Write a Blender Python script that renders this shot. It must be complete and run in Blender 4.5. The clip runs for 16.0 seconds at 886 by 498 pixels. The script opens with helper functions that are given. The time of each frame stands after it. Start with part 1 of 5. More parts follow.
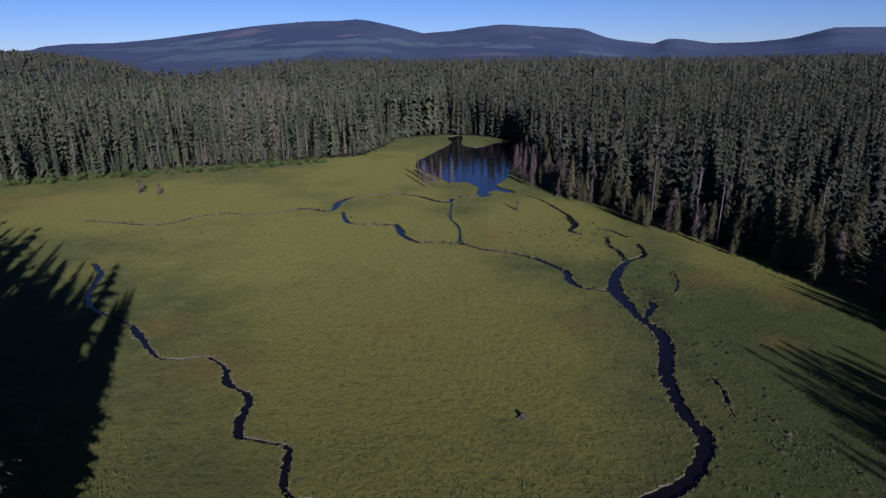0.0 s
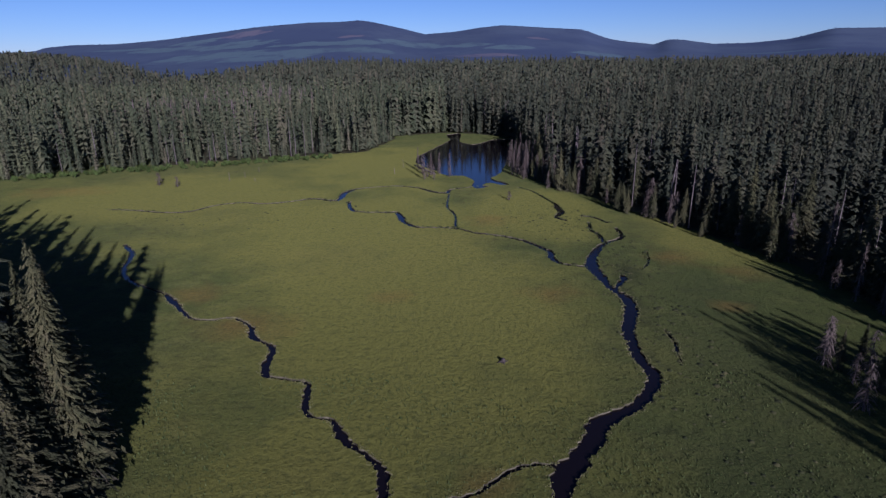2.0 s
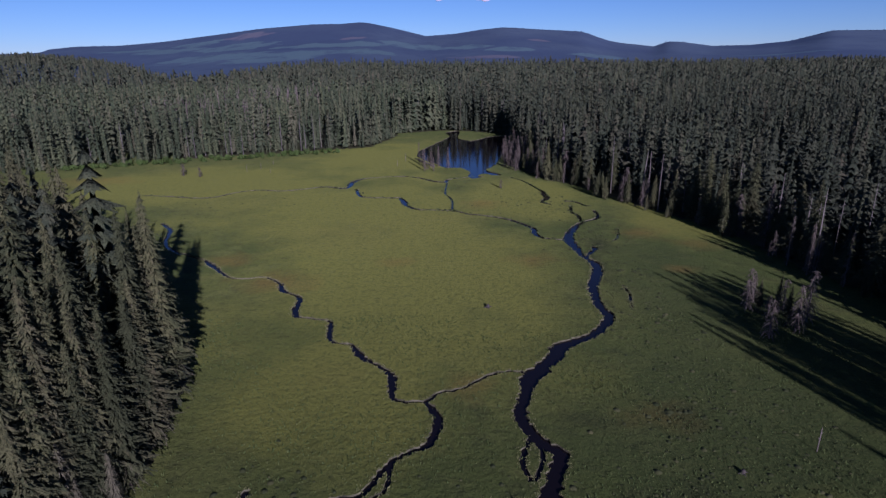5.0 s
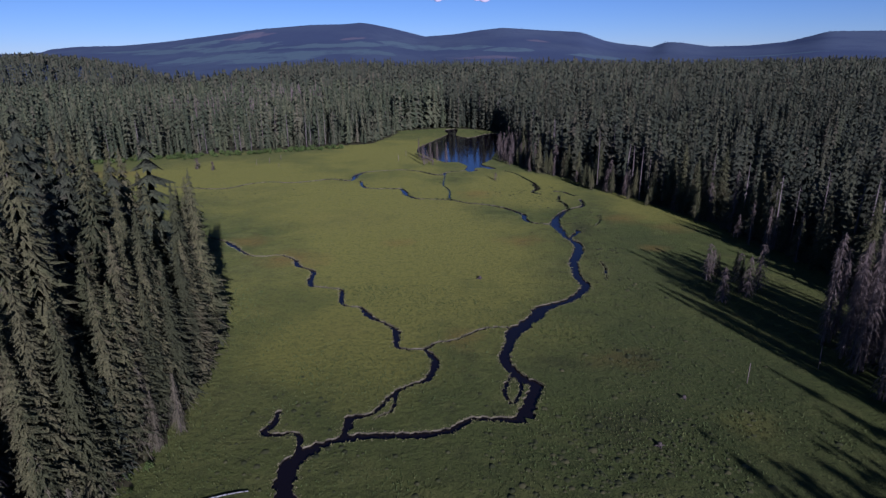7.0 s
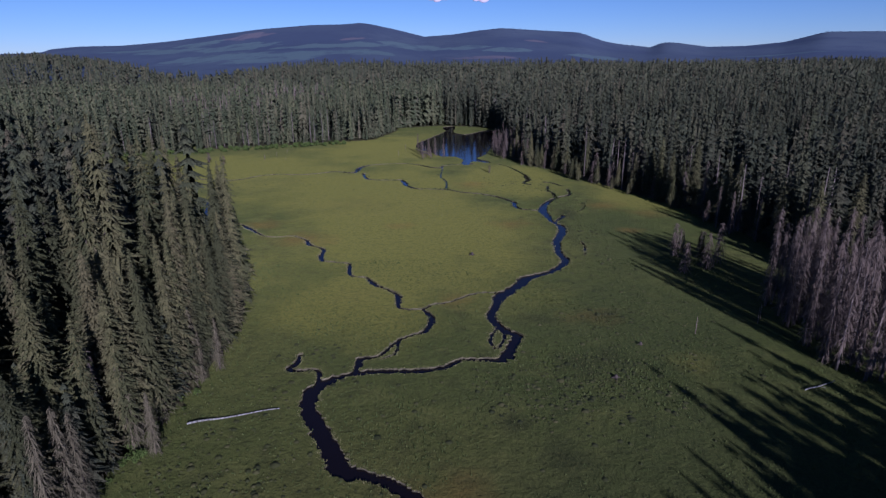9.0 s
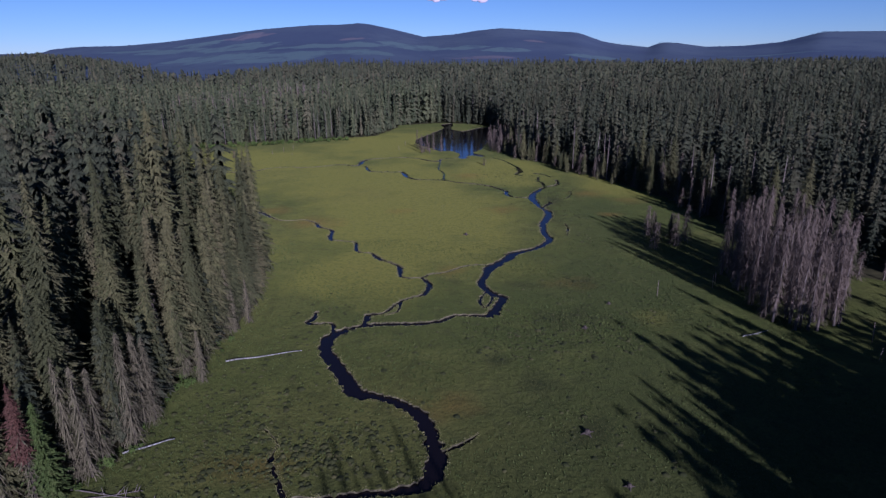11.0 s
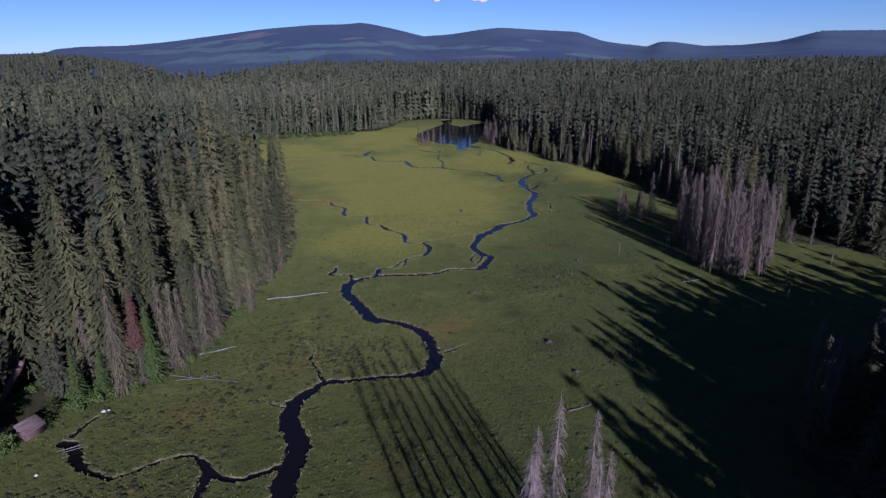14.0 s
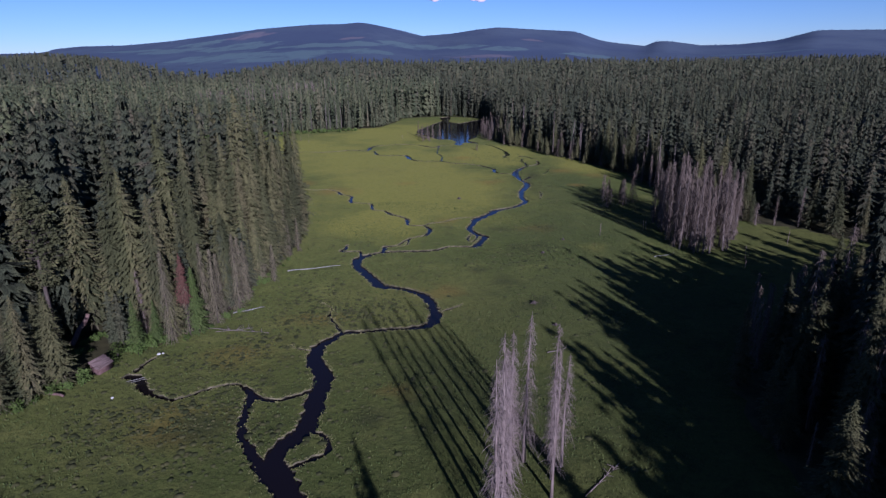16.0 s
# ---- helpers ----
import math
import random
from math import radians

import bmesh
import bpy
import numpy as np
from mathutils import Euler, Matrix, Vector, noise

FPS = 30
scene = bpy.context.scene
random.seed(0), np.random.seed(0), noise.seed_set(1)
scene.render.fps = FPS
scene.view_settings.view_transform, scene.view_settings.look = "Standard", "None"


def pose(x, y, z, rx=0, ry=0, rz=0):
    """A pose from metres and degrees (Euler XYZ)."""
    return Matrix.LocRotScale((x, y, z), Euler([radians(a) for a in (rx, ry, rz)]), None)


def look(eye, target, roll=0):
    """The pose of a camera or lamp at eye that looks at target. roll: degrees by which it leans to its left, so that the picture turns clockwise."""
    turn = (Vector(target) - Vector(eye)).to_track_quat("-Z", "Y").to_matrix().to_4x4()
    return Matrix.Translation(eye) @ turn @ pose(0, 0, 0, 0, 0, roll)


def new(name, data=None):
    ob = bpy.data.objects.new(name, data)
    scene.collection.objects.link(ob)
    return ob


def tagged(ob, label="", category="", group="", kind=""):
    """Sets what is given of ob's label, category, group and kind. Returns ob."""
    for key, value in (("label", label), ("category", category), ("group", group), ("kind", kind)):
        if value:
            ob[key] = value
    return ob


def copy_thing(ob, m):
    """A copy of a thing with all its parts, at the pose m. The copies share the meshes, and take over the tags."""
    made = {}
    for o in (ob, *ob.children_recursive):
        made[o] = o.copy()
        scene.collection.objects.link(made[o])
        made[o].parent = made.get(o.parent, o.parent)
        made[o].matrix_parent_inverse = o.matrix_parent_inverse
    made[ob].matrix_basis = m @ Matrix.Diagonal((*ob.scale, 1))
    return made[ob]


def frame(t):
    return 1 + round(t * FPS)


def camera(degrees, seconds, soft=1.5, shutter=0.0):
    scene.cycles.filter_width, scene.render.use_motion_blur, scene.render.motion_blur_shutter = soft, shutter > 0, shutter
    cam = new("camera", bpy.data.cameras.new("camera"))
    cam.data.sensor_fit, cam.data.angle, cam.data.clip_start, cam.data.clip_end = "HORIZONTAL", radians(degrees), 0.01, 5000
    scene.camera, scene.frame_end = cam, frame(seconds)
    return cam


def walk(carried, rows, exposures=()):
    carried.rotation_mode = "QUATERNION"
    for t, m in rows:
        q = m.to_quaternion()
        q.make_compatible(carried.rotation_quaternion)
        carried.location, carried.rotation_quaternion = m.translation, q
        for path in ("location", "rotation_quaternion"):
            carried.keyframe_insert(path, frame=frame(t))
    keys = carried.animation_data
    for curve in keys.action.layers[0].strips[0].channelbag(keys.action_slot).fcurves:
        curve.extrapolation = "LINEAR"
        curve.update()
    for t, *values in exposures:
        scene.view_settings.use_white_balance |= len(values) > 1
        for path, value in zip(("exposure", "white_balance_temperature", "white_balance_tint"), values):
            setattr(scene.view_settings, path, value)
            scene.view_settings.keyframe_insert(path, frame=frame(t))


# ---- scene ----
cam = camera(74.0, 16.0, soft=1.35)
# seconds, x, y, z, yaw, pitch, roll
ROWS = [
    (0.0, -0.04, -1.18, 51.83, 0.215, -18.528, -0.628),
    (1.0, 0.74, -10.28, 52.06, 0.285, -18.511, -0.660),
    (2.0, 1.37, -18.72, 52.24, 0.356, -18.463, -0.676),
    (3.0, 1.84, -27.03, 52.37, 0.413, -18.405, -0.672),
    (4.0, 2.20, -35.46, 52.50, 0.446, -18.354, -0.649),
    (5.0, 2.48, -44.19, 52.65, 0.452, -18.314, -0.618),
    (6.0, 2.75, -53.20, 52.79, 0.428, -18.291, -0.591),
    (7.0, 3.07, -62.47, 52.92, 0.383, -18.284, -0.570),
    (8.0, 3.47, -71.83, 53.02, 0.336, -18.282, -0.546),
    (9.0, 3.92, -81.28, 53.09, 0.290, -18.280, -0.531),
    (10.0, 4.34, -90.91, 53.12, 0.247, -18.279, -0.541),
    (11.0, 4.74, -100.58, 53.13, 0.228, -18.281, -0.561),
    (12.0, 5.11, -110.24, 53.16, 0.244, -18.288, -0.581),
    (13.0, 5.39, -119.86, 53.22, 0.276, -18.307, -0.605),
    (14.0, 5.54, -129.45, 53.33, 0.297, -18.338, -0.631),
    (15.0, 5.54, -139.08, 53.47, 0.268, -18.370, -0.648),
    (16.0, 5.43, -148.71, 53.61, 0.169, -18.384, -0.655),
]
walk(cam, [(t, pose(x, y, z, 90 + pitch, 0, yaw) @ pose(0, 0, 0, 0, 0, roll)) for t, x, y, z, yaw, pitch, roll in ROWS],
     exposures=[(0.0, 0.33, 5150, 33), (4.0, 0.31, 5040, 33), (9.0, 0.36, 5000, 33), (13.0, 0.45, 5000, 32), (16.0, 0.61, 5050, 31)])

# ---- sky and sun ----
SUN_TO = Vector((0.334, -0.943, 0.0)).normalized()
SUN_UP = 19.8
world = bpy.data.worlds.new("sky")
scene.world = world
world.use_nodes = True
wt = world.node_tree
wt.nodes.clear()
sky = wt.nodes.new("ShaderNodeTexSky")
sky.sky_type = "NISHITA"
sky.sun_disc = False
sky.sun_elevation = radians(SUN_UP)
sky.sun_rotation = math.atan2(SUN_TO.x, SUN_TO.y)
sky.altitude = 3000
sky.air_density, sky.dust_density, sky.ozone_density = 1.0, 0.0, 4.5
wb = wt.nodes.new("ShaderNodeBackground")
wb.inputs["Strength"].default_value = 0.05
wo = wt.nodes.new("ShaderNodeOutputWorld")
wt.links.new(sky.outputs["Color"], wb.inputs["Color"])
wt.links.new(wb.outputs["Background"], wo.inputs["Surface"])

sun = new("sun", bpy.data.lights.new("sun", "SUN"))
sun.data.energy = 5.0
sun.data.angle = radians(0.6)
sun.data.color = (1.0, 0.92, 0.82)
sun_dir = Vector((SUN_TO.x * math.cos(radians(SUN_UP)), SUN_TO.y * math.cos(radians(SUN_UP)), math.sin(radians(SUN_UP))))
sun.matrix_world = look(sun_dir * 400, (0, 0, 0))


# ---- materials ----
class Mat:
    """A node material with short helpers."""

    def __init__(self, name, rough=0.8, spec=0.3, metal=0.0):
        self.m = bpy.data.materials.new(name)
        self.m.use_nodes = True
        self.t = self.m.node_tree
        self.b = self.t.nodes["Principled BSDF"]
        self.b.inputs["Roughness"].default_value = rough
        self.b.inputs["Specular IOR Level"].default_value = spec
        self.b.inputs["Metallic"].default_value = metal

    def node(self, kind, **inputs):
        n = self.t.nodes.new(kind)
        for k, v in inputs.items():
            key = k.replace("_", " ")
            if isinstance(v, bpy.types.NodeSocket):
                self.t.links.new(v, n.inputs[key])
            else:
                n.inputs[key].default_value = v
        return n

    def coords(self, sx=1.0, sy=1.0, sz=1.0, kind="Object"):
        c = self.t.nodes.new("ShaderNodeTexCoord")
        mp = self.t.nodes.new("ShaderNodeMapping")
        mp.inputs["Scale"].default_value = (sx, sy, sz)
        self.t.links.new(c.outputs[kind], mp.inputs["Vector"])
        return mp.outputs["Vector"]

    def noise(self, vec, scale, detail=3.0, rough=0.55):
        n = self.t.nodes.new("ShaderNodeTexNoise")
        self.t.links.new(vec, n.inputs["Vector"])
        n.inputs["Scale"].default_value = scale
        n.inputs["Detail"].default_value = detail
        n.inputs["Roughness"].default_value = rough
        return n.outputs["Fac"]

    def ramp(self, fac, *stops):
        r = self.t.nodes.new("ShaderNodeValToRGB")
        els = r.color_ramp.elements
        while len(els) < len(stops):
            els.new(0.5)
        for e, (p, c) in zip(els, stops):
            e.position = p
            e.color = (*c, 1) if not isinstance(c, (int, float)) else (c, c, c, 1)
        self.t.links.new(fac, r.inputs["Fac"])
        return r.outputs["Color"]

    def mix(self, fac, a, b, mode="MIX"):
        n = self.t.nodes.new("ShaderNodeMix")
        n.data_type = "RGBA"
        n.blend_type = mode
        for i, v in ((0, fac), (6, a), (7, b)):
            if isinstance(v, bpy.types.NodeSocket):
                self.t.links.new(v, n.inputs[i])
            else:
                n.inputs[i].default_value = v if i == 0 else (*v, 1)
        return n.outputs[2]

    def patches(self, v, rows, wave):
        """Distance from ragged oval patches (x, y, reach in x and y): under 0.4 in the middle, 0.8 at the rim."""
        best = None
        for x, y, rx, ry in rows:
            mp = self.t.nodes.new("ShaderNodeMapping")
            mp.inputs["Location"].default_value = (-x / rx, -y / ry, 0)
            mp.inputs["Scale"].default_value = (1 / rx, 1 / ry, 0)
            self.t.links.new(v, mp.inputs["Vector"])
            ln = self.t.nodes.new("ShaderNodeVectorMath")
            ln.operation = "LENGTH"
            self.t.links.new(mp.outputs["Vector"], ln.inputs[0])
            if best is None:
                best = ln.outputs["Value"]
            else:
                best = self.math("MINIMUM", best, ln.outputs["Value"])
        return self.math("MULTIPLY", self.math("MULTIPLY_ADD", self.noise(v, wave, 3.0), 1.9, best), 0.4)

    def math(self, op, *values):
        n = self.t.nodes.new("ShaderNodeMath")
        n.operation = op
        for i, v in enumerate(values):
            if isinstance(v, bpy.types.NodeSocket):
                self.t.links.new(v, n.inputs[i])
            else:
                n.inputs[i].default_value = v
        return n.outputs[0]

    def colour(self, socket):
        self.t.links.new(socket, self.b.inputs["Base Color"])
        return self

    def bump(self, height, strength=0.5, distance=0.1):
        n = self.t.nodes.new("ShaderNodeBump")
        n.inputs["Strength"].default_value = strength
        n.inputs["Distance"].default_value = distance
        self.t.links.new(height, n.inputs["Height"])
        self.t.links.new(n.outputs["Normal"], self.b.inputs["Normal"])
        return self


def foliage(name, dark, light, brown, own=True, grain=1.7, relief=0.5):
    """Needles: varied by branch, by tree and by patches of the stand, with shade between tufts painted in."""
    k = Mat(name, rough=0.75, spec=0.12)
    k.b.inputs["Diffuse Roughness"].default_value = 1.0
    g = k.t.nodes.new("ShaderNodeNewGeometry")
    isl = g.outputs["Random Per Island"]
    base = k.ramp(isl, (0.0, dark), (0.75, light), (1.0, brown))
    pos = k.t.nodes.new("ShaderNodeMapping")
    pos.inputs["Scale"].default_value = (1, 1, 0.05)
    k.t.links.new(g.outputs["Position"], pos.inputs["Vector"])
    tree = k.noise(pos.outputs["Vector"], 0.22, 1.0)
    base = k.mix(k.ramp(tree, (0.35, 0.0), (0.65, 0.55)), base, brown)
    each = k.noise(pos.outputs["Vector"], 0.31, 0.0)
    base = k.mix(k.ramp(each, (0.40, 0.85), (0.55, 0.0)), base, dark)
    stand = k.noise(pos.outputs["Vector"], 0.035, 2.0)
    base = k.mix(k.ramp(stand, (0.4, 0.0), (0.7, 0.3)), base, dark)
    if own:
        o = k.t.nodes.new("ShaderNodeObjectInfo")
        base = k.mix(k.ramp(o.outputs["Random"], (0.0, 0.0), (1.0, 0.45)), base, light)
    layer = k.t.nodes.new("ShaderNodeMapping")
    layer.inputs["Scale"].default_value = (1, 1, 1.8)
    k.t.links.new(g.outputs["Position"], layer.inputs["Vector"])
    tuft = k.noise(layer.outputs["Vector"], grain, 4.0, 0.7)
    # low noise darkens the colour, standing in for shade between the boughs
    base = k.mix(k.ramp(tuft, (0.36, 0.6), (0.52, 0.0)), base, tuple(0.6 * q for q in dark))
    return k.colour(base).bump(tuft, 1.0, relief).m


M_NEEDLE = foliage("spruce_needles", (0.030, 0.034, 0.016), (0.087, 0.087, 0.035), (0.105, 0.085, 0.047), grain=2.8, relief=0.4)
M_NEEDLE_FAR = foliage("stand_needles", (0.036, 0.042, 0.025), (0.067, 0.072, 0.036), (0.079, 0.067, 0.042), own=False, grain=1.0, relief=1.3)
# western stands: lighter needle copy, haze and full sun put into the colour
M_NEEDLE_HAZED = foliage("hazed_grey_green_needles", (0.042, 0.052, 0.027), (0.096, 0.106, 0.048), (0.112, 0.098, 0.060), own=False, grain=1.0, relief=1.3)
M_NEEDLE_FRESH = foliage("fresh_needles", (0.030, 0.045, 0.013), (0.054, 0.076, 0.020), (0.065, 0.066, 0.025))
M_NEEDLE_RED = foliage("rusty_needles", (0.050, 0.025, 0.020), (0.094, 0.040, 0.030), (0.072, 0.050, 0.036))
# skyline conifers: the blue of distance haze is painted into the needle colour
M_HILL_HAZED = foliage("hazed_hill_conifers", (0.061, 0.072, 0.109), (0.076, 0.091, 0.122), (0.073, 0.081, 0.120), own=False)


def bark(name, a, b, scale=6.0):
    k = Mat(name, rough=0.9, spec=0.1)
    v = k.coords(1, 1, 0.15)
    n = k.noise(v, scale, 4)
    o = k.t.nodes.new("ShaderNodeObjectInfo")
    c = k.ramp(n, (0.3, a), (0.7, b))
    c = k.mix(k.ramp(o.outputs["Random"], (0.0, 0.0), (1.0, 0.35)), c, a)
    return k.colour(c).bump(n, 0.6, 0.05).m


M_BARK = bark("spruce_bark", (0.032, 0.026, 0.022), (0.083, 0.066, 0.058))
M_SNAG = bark("weathered_snag_wood", (0.079, 0.065, 0.059), (0.194, 0.162, 0.148))
M_TWIG = bark("bare_grey_twigs", (0.070, 0.052, 0.042), (0.150, 0.118, 0.095), 2.0)
M_TWIG_BROWN = bark("brown_lichened_twigs", (0.066, 0.058, 0.036), (0.146, 0.126, 0.080), 2.0)
M_LOG = bark("bleached_log_wood", (0.034, 0.031, 0.028), (0.348, 0.337, 0.314), 3.2)
M_ROT = bark("reddish_rotten_wood", (0.072, 0.043, 0.036), (0.173, 0.115, 0.101))


# stained and toned ground: x, y, reach in x and y
RUST = [(24.9, 105, 9, 7), (62, 129, 10, 9), (74, 117, 8, 7), (62, 97, 5, 4), (-12, 104, 6, 5), (-57, 107, 10, 8), (-156, 216, 24, 12), (16, 168, 10, 9), (-40, 90, 14, 8), (6, 42, 5, 6), (-3, -62, 5, 4), (-22, -34, 8, 5), (-32, -50, 8, 7), (-36, -72, 11, 8), (5, -20, 8, 5), (35, 33, 8, 6)]
DARK_PATCHES = [(36, 33, 8, 6), (33, 14.5, 6, 5), (20.5, -13, 6, 5), (28, 12, 6, 6), (24, 32, 6, 4), (25.6, -26, 5, 5), (-6, -70, 5, 5), (46, 118, 6, 16), (42, 100, 4, 18), (-32, -73, 9, 6), (14, -5, 4, 4)]
MEADOW = [(-8, 95, 44, 62), (-30, 165, 62, 46), (-14, 45, 22, 26), (30, 180, 30, 40), (-100, 205, 80, 45), (-30, 270, 50, 70), (80, 150, 20, 40)]
# greener eastern sedge, darkened further as painted falloff of the light
EAST_DIMMING = [(36, -25, 32, 45), (45, 30, 26, 34), (58, 85, 16, 40), (14, -60, 22, 30)]
SUNNY = [(-18, 44, 8, 8), (5, 150, 30, 14), (-30, 130, 30, 20), (70, 140, 10, 10), (48, 12, 5, 8)]


def grass_ground():
    """Sedge: broad dark and dry patches, rusty spots, tussock grain, a dimmed east side. The blades throw light back
    the way it came.
    """
    k = Mat("marsh_sedge", rough=0.9, spec=0.06)
    k.b.inputs["Diffuse Roughness"].default_value = 1.0
    v = k.coords()
    big = k.noise(v, 0.014, 3)
    mid = k.noise(v, 0.055, 5, 0.6)
    blot = k.noise(v, 0.22, 4, 0.6)
    fine = k.noise(v, 1.3, 5, 0.68)
    tiny = k.noise(k.coords(1.3, 0.4, 1), 4.5, 3, 0.7)
    clump = k.noise(v, 0.55, 3, 0.6)
    c = k.ramp(big, (0.40, GRASS_A), (0.5, GRASS_B), (0.60, GRASS_C))
    c = k.mix(k.ramp(mid, (0.44, 0.0), (0.62, 0.6)), c, GRASS_A)
    mott = k.noise(k.coords(1, 1.4, 1), 0.11, 4, 0.6)
    c = k.mix(k.ramp(mott, (0.52, 0.0), (0.68, 0.5)), c, (0.088, 0.088, 0.025))
    c = k.mix(k.ramp(blot, (0.34, 0.55), (0.49, 0.0)), c, DARK_SEDGE)
    c = k.mix(k.ramp(k.patches(v, MEADOW, 0.04), (0.60, 0.85), (0.86, 0.0)), c, MEADOW_SEDGE)
    # dimmer light towards the east, mixed into the sedge colour
    c = k.mix(k.ramp(k.patches(v, EAST_DIMMING, 0.05), (0.55, 0.6), (0.85, 0.0)), c, (0.028, 0.037, 0.012))
    c = k.mix(k.ramp(k.patches(v, SUNNY, 0.09), (0.34, 0.55), (0.75, 0.0)), c, (0.100, 0.093, 0.021))
    c = k.mix(k.ramp(k.patches(v, RUST, 0.11), (0.38, 0.5), (0.78, 0.0)), c, RUSTY_SEDGE)
    c = k.mix(k.ramp(k.patches(v, DARK_PATCHES, 0.16), (0.40, 0.9), (0.76, 0.0)), c, DARK_SEDGE)
    c = k.mix(k.ramp(clump, (0.34, 0.30), (0.48, 0.0)), c, DARK_SEDGE)
    c = k.mix(k.ramp(fine, (0.34, 0.55), (0.52, 0.0)), c, DARK_SEDGE)
    c = k.mix(k.ramp(tiny, (0.5, 0.0), (0.74, 0.5)), c, DRY_TIPS)
    h = k.mix(0.5, k.mix(0.3, fine, tiny), clump)
    return k.colour(c).bump(h, 0.75, 0.8).m


GRASS_A, GRASS_B, GRASS_C = (0.040, 0.050, 0.013), (0.050, 0.057, 0.015), (0.064, 0.066, 0.018)
MEADOW_SEDGE, RUSTY_SEDGE, DARK_SEDGE, DRY_TIPS = (0.099, 0.097, 0.020), (0.104, 0.064, 0.017), (0.023, 0.027, 0.010), (0.102, 0.097, 0.030)
M_GRASS = grass_ground()


def simple(name, a, b, scale, rough=0.85, spec=0.15, bump=0.3, dist=0.05, sx=1, sy=1, sz=1):
    k = Mat(name, rough, spec)
    n = k.noise(k.coords(sx, sy, sz), scale, 4)
    return k.colour(k.ramp(n, (0.3, a), (0.7, b))).bump(n, bump, dist).m


M_BANK = simple("dry_peat_bank", (0.018, 0.016, 0.010), (0.140, 0.122, 0.078), 0.5)
M_FLOOR = simple("needle_litter", (0.029, 0.027, 0.013), (0.061, 0.055, 0.024), 0.35)


def blades(name, a, b, c3):
    k = Mat(name, rough=0.8, spec=0.12)
    g = k.t.nodes.new("ShaderNodeNewGeometry")
    c = k.ramp(g.outputs["Random Per Island"], (0.0, a), (0.6, b), (1.0, c3))
    n = k.noise(g.outputs["Position"], 0.05, 3)
    c = k.mix(k.ramp(n, (0.35, 0.0), (0.7, 0.5)), c, a)
    return k.colour(c).m


M_BLADE = blades("sedge_blades", (0.041, 0.057, 0.016), (0.059, 0.076, 0.022), (0.095, 0.100, 0.032))
M_FRINGE = blades("dry_sedge_fringe", (0.097, 0.097, 0.035), (0.146, 0.136, 0.054), (0.213, 0.194, 0.103))
M_TUSSOCK = blades("tussock_sedge", (0.026, 0.030, 0.011), (0.046, 0.048, 0.017), (0.076, 0.070, 0.028))
M_LEAF = blades("willow_leaves", (0.040, 0.061, 0.013), (0.068, 0.099, 0.023), (0.094, 0.122, 0.036))


def water_mat():
    k = Mat("still_peaty_water", rough=0.10, spec=0.28)
    k.b.inputs["Base Color"].default_value = (0.007, 0.005, 0.006, 1)
    k.b.inputs["IOR"].default_value = 1.333
    n = k.noise(k.coords(), 1.6, 3)
    return k.bump(n, 0.025, 0.05).m


M_WATER = water_mat()


# ---- mesh helpers ----
def mesh_of(name, V, F, mat, smooth=False):
    """A mesh from vertex rows and triangle rows."""
    V, F = np.asarray(V, np.float32), np.asarray(F, np.int32)
    me = bpy.data.meshes.new(name)
    me.vertices.add(len(V))
    me.vertices.foreach_set("co", V.ravel())
    me.loops.add(F.size)
    me.loops.foreach_set("vertex_index", F.ravel())
    me.polygons.add(len(F))
    me.polygons.foreach_set("loop_start", np.arange(len(F), dtype=np.int32) * 3)
    me.update(calc_edges=True)
    me.validate()
    if smooth:
        me.polygons.foreach_set("use_smooth", np.ones(len(F), bool))
    me.materials.append(mat)
    return me


